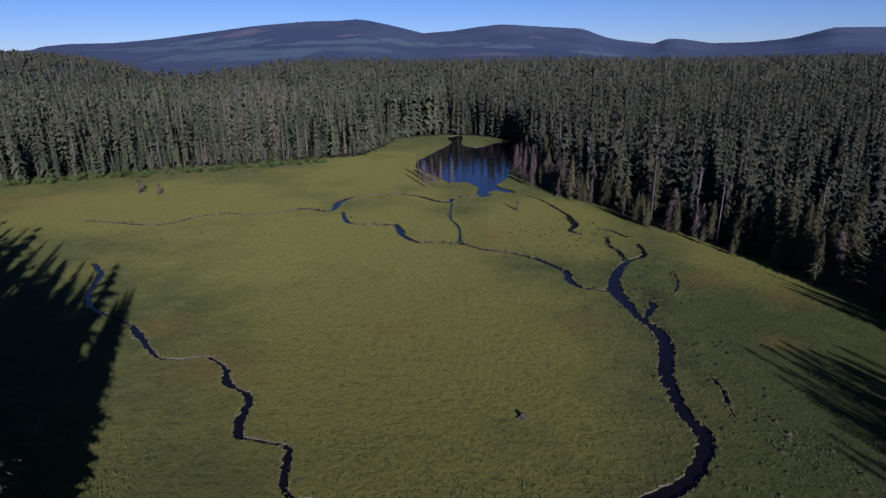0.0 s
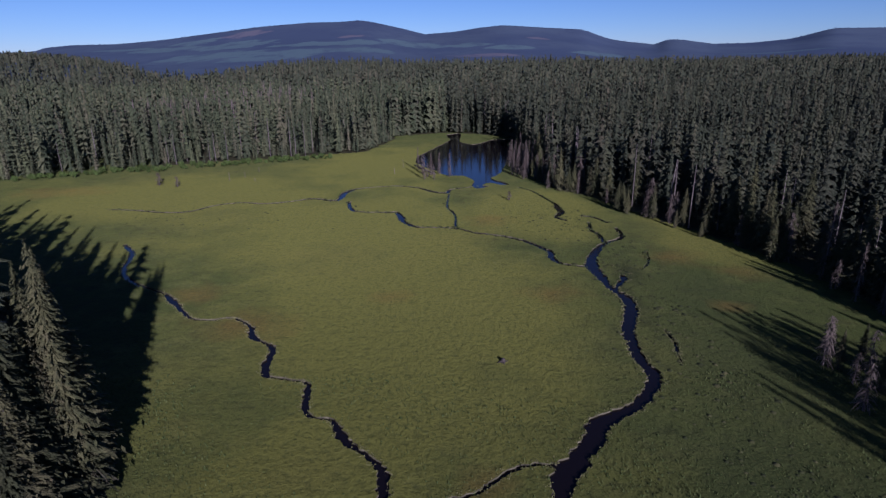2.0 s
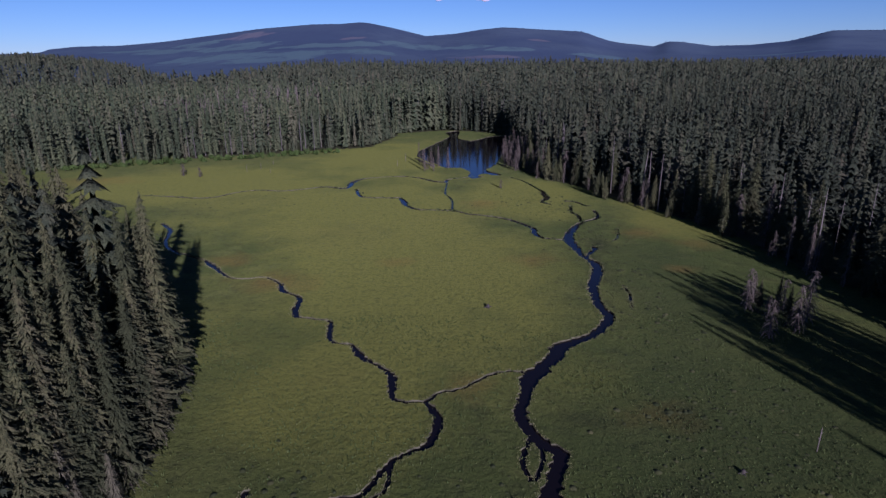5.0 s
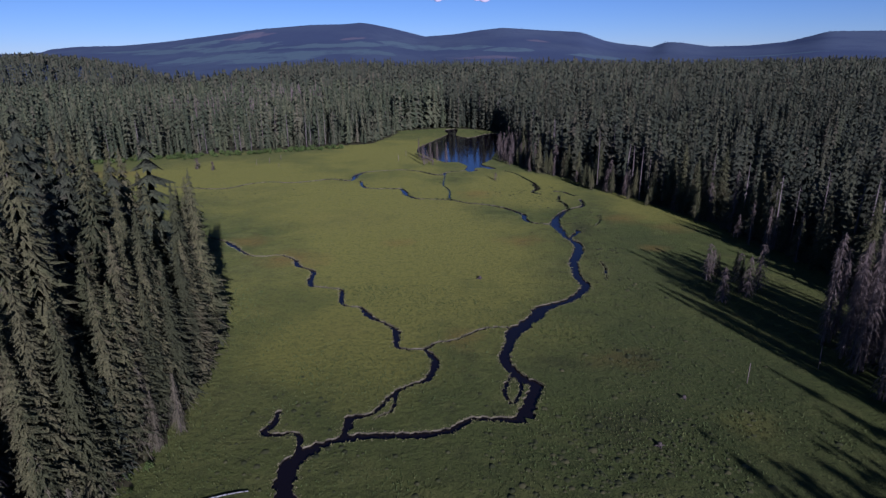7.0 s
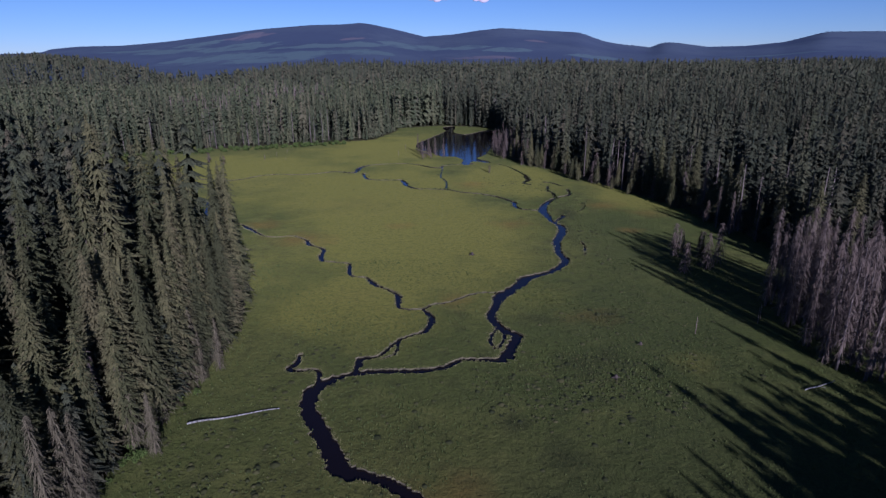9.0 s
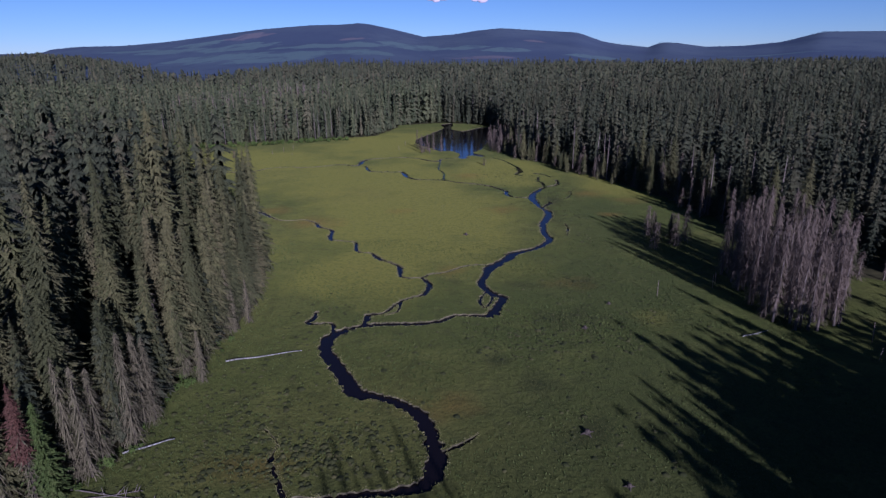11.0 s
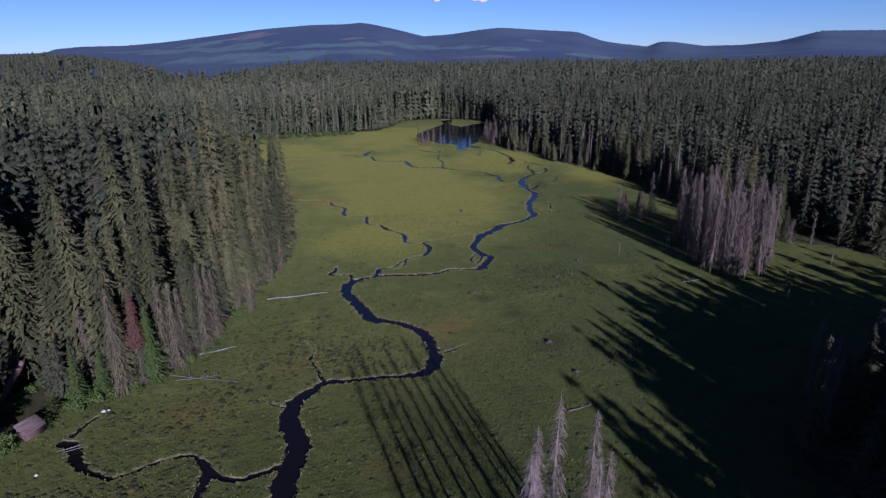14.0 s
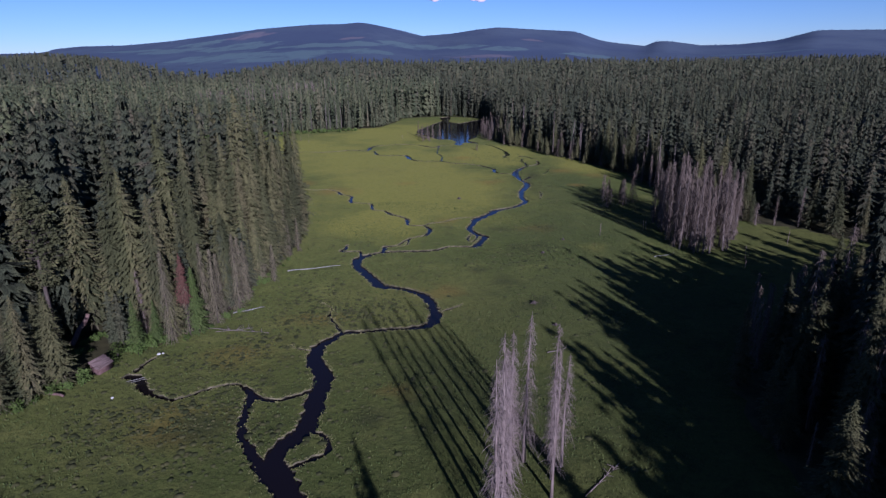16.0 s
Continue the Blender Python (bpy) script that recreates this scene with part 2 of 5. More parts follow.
class Build:
    """Collects vertices and triangles."""

    def __init__(self):
        self.v, self.f = [], []

    def add(self, pts, tris):
        n = len(self.v)
        self.v.extend(pts)
        self.f.extend([(a + n, b + n, c + n) for a, b, c in tris])

    def arrays(self):
        return np.array(self.v, np.float32).reshape(-1, 3), np.array(self.f, np.int32).reshape(-1, 3)

    def tube(self, path, radii, sides=6, cap=True):
        """A tapered tube along a path."""
        pts, tris = [], []
        path = [Vector(p) for p in path]
        for i, (p, r) in enumerate(zip(path, radii)):
            d = (path[min(i + 1, len(path) - 1)] - path[max(i - 1, 0)]).normalized()
            a = d.orthogonal().normalized() if abs(d.z) < 0.9 else Vector((1, 0, 0))
            b = d.cross(a).normalized()
            a = b.cross(d).normalized()
            for s in range(sides):
                w = 2 * math.pi * s / sides
                pts.append(p + (a * math.cos(w) + b * math.sin(w)) * r)
        for i in range(len(path) - 1):
            for s in range(sides):
                q, q2 = i * sides + s, i * sides + (s + 1) % sides
                tris += [(q, q2, q2 + sides), (q, q2 + sides, q + sides)]
        if cap:
            top = (len(path) - 1) * sides
            for s in range(1, sides - 1):
                tris += [(0, s + 1, s), (top, top + s, top + s + 1)]
        self.add(pts, tris)

    def box(self, m, sx, sy, sz, bevel=0.0):
        """A box centred on the pose m, its long edges slightly chamfered on top."""
        h = [(-1, -1, -1), (1, -1, -1), (1, 1, -1), (-1, 1, -1)]
        top = [(-1, -1, 1), (1, -1, 1), (1, 1, 1), (-1, 1, 1)]
        pts = [m @ Vector((x * sx / 2, y * sy / 2, z * sz / 2)) for x, y, z in h]
        pts += [m @ Vector((x * sx / 2, y * sy / 2, sz / 2 - bevel)) for x, y, z in top]
        pts += [m @ Vector((x * (sx / 2 - bevel), y * (sy / 2 - bevel), sz / 2)) for x, y, z in top]
        tris = [(0, 2, 1), (0, 3, 2), (8, 9, 10), (8, 10, 11)]
        for lo in (0, 4):
            for i in range(4):
                a, b = lo + i, lo + (i + 1) % 4
                tris += [(a, b, b + 4), (a, b + 4, a + 4)]
        self.add(pts, tris)


def part(name, build, material, parent=None, label="", smooth=False):
    """ONE mesh object under a thing or a part."""
    V, F = build.arrays()
    ob = new(name, mesh_of(name, V, F, material, smooth))
    if parent:
        ob.parent = parent
    if label:
        ob["label"] = label
    return ob


def in_poly(poly, x, y):
    """Which of the points lie inside the polygon."""
    res = np.zeros(len(x), bool)
    P = np.array(poly, float)
    for (x1, y1), (x2, y2) in zip(P, np.roll(P, -1, 0)):
        if y1 == y2:
            continue
        res ^= ((y1 > y) != (y2 > y)) & (x < (x2 - x1) * (y - y1) / (y2 - y1) + x1)
    return res


def edge_dist(line, x, y):
    """Distance of points to an open polyline."""
    best = np.full(len(x), 1e9)
    L = np.array(line, float)
    for a, b in zip(L[:-1], L[1:]):
        d = b - a
        u = np.clip(((x - a[0]) * d[0] + (y - a[1]) * d[1]) / max(d @ d, 1e-9), 0, 1)
        best = np.minimum(best, np.hypot(x - a[0] - u * d[0], y - a[1] - u * d[1]))
    return best


# ---- plan: streams (x, y, width), pond, forest edges ----
STREAM_UPPER = [(54.2, 157.1, 1.3), (53.1, 147.3, 1.5), (47.3, 142.1, 1.8), (43, 135.6, 2.8), (39.7, 127.4, 3.3), (38.5, 122.2, 3.8),
    (39, 115.9, 3.1), (39.4, 108.7, 2.1), (41.2, 102.2, 2.7), (40.5, 96.4, 3.1), (37.8, 88.3, 2.9), (36.1, 81.2, 2.7), (35.7, 74.2, 2.5),
    (36.4, 69.6, 2.7), (34.1, 64.3, 2.5), (31.1, 60.7, 2.2), (28.8, 58.8, 2.3), (24.6, 56.4, 3.4),
    (21.8, 52.0, 3.2), (19.2, 48.0, 3.3), (16.5, 44.6, 3.8), (15.3, 40.5, 2.5), (14.1, 36.4, 2.2), (13.5, 33.4, 2.3), (14.1, 30.4, 1.9), (15.4, 27.4, 2.2), (17.9, 24.0, 2.5), (16.8, 21.2, 2.3), (15.8, 18.0, 2.5), (14.9, 14.9, 3.3)]
STREAM_MIDDLE = [(14.9, 14.9, 2.8), (12.3, 14.6, 1.5), (8.0, 14.8, 1.3), (6.3, 14.6, 1.1), (3.7, 12.1, 1.4), (-1.3, 10.8, 1.5), (-7.1, 10.8, 1.5), (-11.9, 10.2, 1.5),
    (-15.7, 8.3, 2.2), (-18.1, 5.2, 3), (-18.4, 0.3, 2.9), (-16.6, -3.6, 2.8), (-12.5, -11.3, 3.1), (-10.4, -15.3, 3.2), (-5.4, -17.1, 2.1),
    (0.1, -21.4, 2.5), (2.3, -27.2, 2.5), (3.3, -32.4, 3.2), (2.3, -37, 2.6), (-1.3, -38.7, 1.7), (-6.8, -39.3, 1.7), (-11.7, -40.4, 1.6)]
STREAM_LOWER = [(-11.7, -40.4, 1.6), (-15, -40.8, 1.8), (-17.3, -43.6, 2.3), (-19.1, -47.3, 2.7), (-18.7, -52.5, 3.6), (-15.9, -57.6, 3.5), (-16, -63.9, 3.8),
    (-15.7, -70.3, 3.5), (-16.9, -74.6, 3.4), (-18.8, -78.5, 3.2), (-18.6, -82.1, 4.6), (-15.2, -86.5, 3.6), (-12, -95, 3.4), (-13, -108, 3.4), (-8, -122, 3.2), (-6, -140, 3.2), (-10, -166, 3.2)]
CREEK_NORTH = [(-121.4, 187, 0.3), (-108.8, 184.5, 0.6), (-98.1, 181.4, 0.8), (-89.4, 182.4, 0.8), (-83.4, 190.5, 0.8), (-75.3, 194.6, 0.8), (-65, 192.7, 0.8),
    (-56.2, 196.1, 0.8), (-49.2, 199.7, 1.2), (-39.7, 197, 1.5), (-38.7, 208.3, 2.5), (-35.6, 215.2, 1.7), (-29.6, 218.6, 0.5), (-19, 221, 0.7),
    (-10.1, 216.9, 0.9), (-3.5, 209.4, 1.5), (1.6, 207.5, 1.9), (3.8, 213.6, 0.7), (14.5, 219, 0.8)]
CREEK_MIDDLE = [(-34.8, 194.6, 0.8), (-32.4, 183.7, 0.9), (-28.5, 179.6, 0.5), (-22.9, 178.8, 0.5), (-18.4, 178.6, 1.4), (-15.7, 177.9, 1.1), (-13.8, 171.6, 2.1),
    (-12.2, 165.7, 1), (-7.8, 160.1, 0.7), (-2.9, 159.4, 0.5), (5.1, 157.6, 0.5), (9.7, 153.4, 0.5), (15.7, 150.8, 0.6), (20, 148.3, 0.8),
    (24, 144.6, 1), (26.9, 140.1, 1), (29.6, 135.2, 1.1), (29.5, 129.5, 1.3), (31.4, 124.8, 0.5), (37.5, 122.4, 0.6)]
CREEK_WEST_A = [(-92.9, 144.8, 1), (-86.4, 136.3, 1.4), (-82.2, 123.6, 1), (-76.4, 115.6, 0.9), (-69.5, 110.6, 0.5), (-64.1, 107, 0.5), (-60.5, 103.1, 1.6), (-57.1, 99, 0.9),
    (-53.9, 95, 0.5), (-51.5, 93.1, 0.4), (-47.7, 92.6, 0.4), (-44, 93.6, 0.4), (-40.8, 91.7, 0.5), (-38.2, 88.7, 0.7), (-36.8, 85, 1.2), (-34.3, 82.7, 0.5),
    (-31.8, 80.6, 0.8), (-31, 76.7, 1), (-30.9, 73.8, 1.2), (-29.7, 70.1, 0.9), (-27.5, 69.3, 0.4), (-23.1, 68.1, 0.4)]
CREEK_WEST_B = [(-23.1, 68.1, 0.5), (-21.7, 66.3, 0.7), (-20.9, 60.2, 1), (-19.2, 57.8, 0.6), (-16.1, 56.9, 0.5), (-13.9, 52.8, 1.3), (-11.4, 50, 0.7), (-8.8, 47.5, 0.8),
    (-7, 44.5, 1.9), (-6.7, 38.9, 0.8), (-4.6, 37.4, 0.5), (-1.4, 37.2, 0.6), (0.3, 34.1, 1.2), (0.9, 31.4, 1.4), (-0.5, 26.6, 1.1), (-3.8, 24.2, 0.7),
    (-5.5, 22.7, 1), (-7.1, 19.4, 0.9), (-9, 16.2, 0.8), (-11.9, 15.5, 1.4), (-12, 12.9, 1.2), (-12.4, 10.2, 1)]
SIDE_CREEKS = [
    [(2.7, 206.6, 0.4), (1.8, 185.9, 0.4), (4.3, 174.7, 0.45), (4.4, 161.3, 0.4), (5.1, 157.6, 0.4)],
    [(30.7, 217, 0.5), (35.7, 207.8, 0.6), (40.3, 189.5, 0.8), (40.7, 182.4, 2.4), (40.8, 175.9, 2.5), (38.1, 169.8, 1.7), (40.6, 165.7, 0.5)],
    [(46.2, 171.4, 0.7), (50, 169.4, 0.9), (53.1, 162.5, 0.7)],
    [(47.3, 163.8, 0.7), (46, 154.8, 0.9), (47, 149.9, 1.1), (46.7, 142.1, 0.9)],
    [(44.7, 116.7, 1.2), (44, 113.7, 1.7), (41.1, 108.7, 0.8), (39.3, 104.8, 0.8)],
    [(56.5, 134.4, 0.3), (53.8, 125.3, 0.4), (50.4, 119.7, 0.3)],
    [(44.2, 86.3, 0.25), (44.2, 81, 0.5), (43.3, 77, 0.35), (42.5, 72.7, 0.25)],
    [(-1.3, 37.2, 0.6), (1.3, 40.1, 0.6), (5, 41.4, 0.45), (9.4, 45.3, 0.6), (13, 46.7, 0.5), (15.5, 46.3, 0.7)],
    [(-23.4, 17.5, 0.6), (-23.4, 14.5, 0.8), (-24.1, 11.6, 1.3), (-22.1, 11.3, 0.8), (-19.7, 11.6, 0.7), (-18.4, 9.6, 0.7), (-18, 6, 0.6)],
    [(-5.4, 22.3, 0.4), (-5.8, 17.3, 0.4), (-8.4, 15, 0.35)],
    [(14.3, 28, 0.5), (12.5, 22.8, 0.5), (13.2, 18.7, 0.4)],
    [(14.8, 27.8, 0.4), (15.4, 23.5, 0.4), (13.7, 18.7, 0.4)],
    [(4, -30.9, 0.5), (7, -29.1, 0.5), (9.2, -27, 0.3)],
    [(-15.7, -40.4, 0.6), (-19.5, -32.8, 0.4), (-19.9, -28.6, 0.3), (-22.9, -24.9, 0.3)],
    [(-19.4, -48.4, 0.7), (-23, -47.3, 0.35), (-24.9, -45.8, 0.25)],
    [(-51.7, -56.9, 1.2), (-48.9, -58, 2.2), (-45.2, -61.9, 1.7), (-42.9, -63.5, 0.9), (-39.5, -64.5, 0.7), (-37.6, -63.6, 0.7), (-35.2, -61.6, 0.7), (-32.1, -60.1, 0.6), (-29.8, -60.4, 0.8), (-27.7, -62.2, 1.3), (-25.8, -64.6, 1.4)],
    [(-50.4, -55.8, 0.9), (-49.9, -52.4, 0.5), (-49.1, -49.9, 0.35)],
    [(-26.6, -63.5, 1.3), (-24.3, -64.9, 1), (-21.6, -64.8, 0.9), (-17.5, -62.4, 0.9)],
    [(-26.8, -63.4, 1.7), (-26.4, -69.3, 1.6), (-25.2, -73.7, 1.5), (-22.5, -78.4, 1.8), (-19.3, -82.3, 2.3)],
    [(-15.2, -73.4, 0.7), (-12.5, -74.9, 0.6), (-11.6, -78.4, 0.6), (-13.7, -80.1, 0.7), (-17.2, -82.3, 0.7)],
]
POND = [(-14.4, 288.8), (-12.7, 296.7), (-7.4, 315.7), (-1.3, 335.0), (3.7, 352.1), (4.5, 361.4), (2.8, 368), (3.3, 381.8), (9.8, 386), (11.9, 380), (10.5, 353.9),
    (11.8, 342.6), (17.4, 335.8), (23.6, 341.8), (30.1, 352.5), (39.0, 356.6), (43.0, 354), (38.0, 332.3), (39.6, 302.0), (33.9, 282.9), (30.5, 268.6), (28.3, 255.5),
    (25.4, 243.6), (21.7, 237.1), (22.1, 230.6), (25.4, 227.4), (27.9, 220.4), (23.5, 220.6), (21.7, 224.6), (18.0, 224.7), (16.8, 220.9), (19.7, 218.9), (15.6, 215.3),
    (13.5, 216.3), (12.8, 220.1), (13.1, 229.0), (11.9, 235.4), (9.1, 241.0), (3.1, 241.3), (-0.4, 244.9), (-4.1, 254.7), (-10.0, 266.6), (-13.0, 275.2)]
EDGE_NORTHWEST = [(-900, 150), (-500, 190), (-300, 215), (-187, 242), (-169, 255), (-150, 261), (-138, 274), (-107, 287), (-69, 301), (-44, 311), (-34, 345), (-31, 375), (-9, 387), (5, 391), (30, 378)]
EDGE_EAST = [(42, 362), (47, 331), (46, 281), (42, 235), (46, 213), (54, 202), (60, 190), (65, 176), (71, 167), (75, 157), (79, 149), (84, 137), (89, 123), (92, 106), (95, 93), (98, 79), (99, 46), (108, 36), (121, 24), (131, 10), (146, -8)]
EDGE_WEST = [(-66, -67), (-61, -60.5), (-56, -45), (-48, -42), (-44.5, -34), (-41, -27), (-41, -10), (-39, 6), (-38.7, 18), (-40.8, 32), (-42.3, 40), (-44.5, 47), (-51, 53), (-60, 58), (-72, 63), (-82, 70), (-110, 97), (-200, 150), (-420, 185)]
EDGE_SOUTHEAST = [(54, -260), (50.5, -160), (49.5, -122), (50.6, -108), (52.6, -92), (52, -74), (53.5, -63), (58, -55), (63, -48), (75, -41), (92, -37), (112, -42), (150, -30)]
DEAD_STAND = [(74, 41), (70.5, 15), (71.5, 8), (76, 5), (80, 5), (87, 9), (94, 20), (95, 38), (84, 48)]


def spline(ctrl, step=0.9):
    """Catmull-Rom points along control rows."""
    C = np.array(ctrl, float)
    C = np.vstack([2 * C[0] - C[1], C, 2 * C[-1] - C[-2]])
    out = []
    for i in range(1, len(C) - 2):
        p0, p1, p2, p3 = C[i - 1 : i + 3]
        n = max(2, int(np.hypot(*(p2 - p1)[:2]) / step))
        for u in np.arange(n) / n:
            out.append(0.5 * (2 * p1 + (p2 - p0) * u + (2 * p0 - 5 * p1 + 4 * p2 - p3) * u * u + (3 * p1 - p0 - 3 * p2 + p3) * u**3))
    out.append(C[-2])
    return np.array(out)


def bank_loop(ctrl, step, extra=0.0):
    """The closed bank line of a channel, with ragged edges."""
    S = spline(ctrl, step)
    d = np.gradient(S[:, :2], axis=0)
    d /= np.maximum(np.hypot(d[:, 0], d[:, 1]), 1e-6)[:, None]
    nrm = np.stack([-d[:, 1], d[:, 0]], 1)
    w = (np.maximum(S[:, 2], 0.3) + 0.3 * ((S[:, 2] > 0.36) & (S[:, 2] < 1.6)) + extra * (S[:, 2] > 0.36)) * 0.48
    sides = []
    for s in (1, -1):
        k = np.array([0.16 * noise.noise((x * 0.8, y * 0.8, 7.0 * s)) + 0.16 * noise.noise((x * 0.25, y * 0.25, 3.0 * s)) for x, y, _ in S])
        fine = np.array([noise.noise((x * 1.1, y * 1.1, 11.0 * s)) + 0.7 * noise.noise((x * 2.7, y * 2.7, 5.0 * s)) for x, y, _ in S])
        rag = w * (1 + 0.9 * k) + 0.5 * k * (w > 0.5) + (0.19 + 0.34 * np.minimum(w, 1.2)) * fine
        sides.append(S[:, :2] + nrm * (s * np.maximum(rag, 0.13))[:, None])
    return np.vstack([sides[0], sides[1][::-1]])


LOOPS = [bank_loop(c, 0.4) for c in (STREAM_UPPER, STREAM_MIDDLE, STREAM_LOWER)]
LOOPS += [bank_loop(c, 0.6, 0.5) for c in (CREEK_NORTH, CREEK_MIDDLE)]
LOOPS += [bank_loop(c, 0.4, 0.2 if c[0][1] > 100 else 0.05) for c in (CREEK_WEST_A, CREEK_WEST_B, *SIDE_CREEKS)]
pond_line = spline([(x, y, 0) for x, y in POND + POND[:1]], 2.5)[:-1, :2]
pond_line = pond_line + np.array([[0.9 * noise.noise((x * 0.25, y * 0.12, 1.0)), 1.8 * noise.noise((x * 0.25, y * 0.12, 9.0))] for x, y in pond_line])
LOOPS.append(pond_line)


def in_water(x, y):
    res = np.zeros(len(x), bool)
    for L in LOOPS:
        x0, y0 = L.min(0)
        x1, y1 = L.max(0)
        near = (x > x0) & (x < x1) & (y > y0) & (y < y1)
        if near.any():
            res[near] |= in_poly(L, x[near], y[near])
    return res


def ground_height(x, y):
    return 0.10 * noise.noise((x * 0.11, y * 0.11, 0)) + 0.07 * noise.noise((x * 0.4, y * 0.4, 5))


# ---- ground: one sheet with the channels cut into it ----
def build_ground():
    from_pts, edges = [], []
    for L in LOOPS:
        n0 = len(from_pts)
        from_pts += [Vector(p) for p in L]
        edges += [(n0 + i, n0 + (i + 1) % len(L)) for i in range(len(L))]
    rng = np.random.default_rng(4)
    gx, gy = np.meshgrid(np.arange(-150, 151, 3.2), np.arange(-160, 401, 3.2))
    gx, gy = (gx + rng.uniform(-1, 1, gx.shape)).ravel(), (gy + rng.uniform(-1, 1, gy.shape)).ravel()
    keep = ~in_water(gx, gy)
    from_pts += [Vector(p) for p in zip(gx[keep], gy[keep])]
    for r in (520, 700, 1000, 1600, 2600, 4900):
        for a in range(40):
            from_pts.append(Vector((r * math.cos(a * math.pi / 20), 100 + r * math.sin(a * math.pi / 20))))
    from mathutils.geometry import delaunay_2d_cdt
    vs, _, fs, *_ = delaunay_2d_cdt(from_pts, edges, [], 0, 1e-4)
    V = np.array([(v.x, v.y) for v in vs])
    F = np.array(fs, np.int32)
    cen = V[F].mean(1)
    wet = in_water(cen[:, 0], cen[:, 1])
    dry = F[~wet]
    used = np.zeros(len(V), bool)
    used[F[wet].ravel()] = True
    Z = np.array([0.0 if used[i] or abs(p[0]) > 400 or p[1] > 500 else ground_height(*p) for i, p in enumerate(V)])
    V3 = np.column_stack([V, Z])
    ground = tagged(new("ground", mesh_of("ground", V3, dry, M_GRASS)), "flat green and yellow sedge marsh floor", "ground", kind="structure")
    ground.data.materials.append(M_FLOOR)
    mid = V[dry].mean(1)
    wood = in_poly(EDGE_WEST + [(-900, 150), (-900, -160), (-80, -90)], mid[:, 0], mid[:, 1])
    wood |= in_poly(EDGE_NORTHWEST + EDGE_EAST + [(400, -20), (4900, -20), (4900, 5000), (-4900, 5000), (-4900, 150)], mid[:, 0], mid[:, 1])
    wood |= in_poly(EDGE_SOUTHEAST + [(400, -40), (400, -260)], mid[:, 0], mid[:, 1])
    ground.data.polygons.foreach_set("material_index", (wood & (np.abs(mid[:, 0]) < 147) & (mid[:, 1] < 397)).astype(np.int32))
    # banks: every edge between dry and wet ground drops to the bed
    owner = {}
    for tri in dry:
        for a, b in ((tri[0], tri[1]), (tri[1], tri[2]), (tri[2], tri[0])):
            owner[(a, b)] = True
    bank = Build()
    for tri in F[wet]:
        for a, b in ((tri[0], tri[1]), (tri[1], tri[2]), (tri[2], tri[0])):
            if (b, a) in owner:
                p, q = V[a], V[b]
                bank.add([(p[0], p[1], 0), (q[0], q[1], 0), (q[0], q[1], -0.8), (p[0], p[1], -0.8)], [(0, 1, 2), (0, 2, 3)])
    tagged(part("stream_bank", bank, M_BANK), "low cut banks of pale peat and dry roots", "bank", kind="structure")
    return V[np.unique(F[wet].ravel())]


BANK_POINTS = build_ground()
water = Build()
water.add([(-160, -170, -0.30), (160, -170, -0.30), (160, 400, -0.30), (-160, 400, -0.30)], [(0, 1, 2), (0, 2, 3)])
tagged(part("water", water, M_WATER), "still dark peaty water reflecting the blue sky", "water", kind="structure")


# ---- hills ----
RIDGE = [(-6000, 80), (-2782, 85), (-2585, 90), (-2527, 110), (-2346, 125), (-2062, 128), (-1776, 149), (-1345, 198), (-1167, 219), (-832, 242), (-639, 243), (-527, 252), (-464, 244),
    (-291, 207), (-123, 165), (60, 177), (235, 201), (375, 213), (586, 198), (868, 182), (1012, 131), (1120, 110), (1334, 88), (1401, 120), (1508, 113), (1688, 88),
    (1934, 92), (2178, 113), (2430, 173), (2756, 173), (6000, 150)]
RX, RZ = np.array(RIDGE, float).T


def hill_z(x, y):
    """Height of the far hills: a ridge line with long slopes before it."""
    x, y = np.asarray(x, float), np.asarray(y, float)
    b = x * 3900 / np.maximum(y, 300)
    ridge = np.interp(b, RX, RZ) - 2
    u = np.clip((y - 1600) / 2300, 0, 1)
    fall = np.clip((y - 3900) / 700, 0, 1)
    z = ridge * (u**1.7) * (1 - 0.75 * fall)
    z += 7 * np.sin(x / 310 + y / 420) * np.sin(y / 230) * np.clip(u * 3, 0, 1) * (1 - np.clip((u - 0.85) / 0.15, 0, 1))
    rise = np.exp(-(((b + 2750) / 650) ** 2)) * np.exp(-(((y - 1700) / 500) ** 2)) * 44
    return z + rise - 3 * np.clip((1500 - y) / 300, 0, 1)


# felled and bare ground on the hills: x, y, reach in x and y (y stretched to fit the camera's view)
FELLED = [(-1412, 3480, 150, 147), (-1451, 3199, 210, 147), (-1076, 3159, 230, 210), (-640, 2990, 230, 116), (-430, 3010, 150, 126), (-200, 3130, 150, 126), (-600, 2609, 230, 189), (-357, 2640, 170, 147),
    (-1020, 2674, 220, 231), (-704, 2444, 230, 126), (-130, 3080, 120, 126), (120, 3029, 150, 105), (309, 2864, 120, 94), (1541, 2759, 260, 105), (-1700, 3300, 180, 126), (700, 2700, 160, 84)]
BARE = [(-1150, 3620, 140, 168), (180, 2529, 190, 94), (480, 3320, 80, 84), (-500, 3250, 120, 63)]


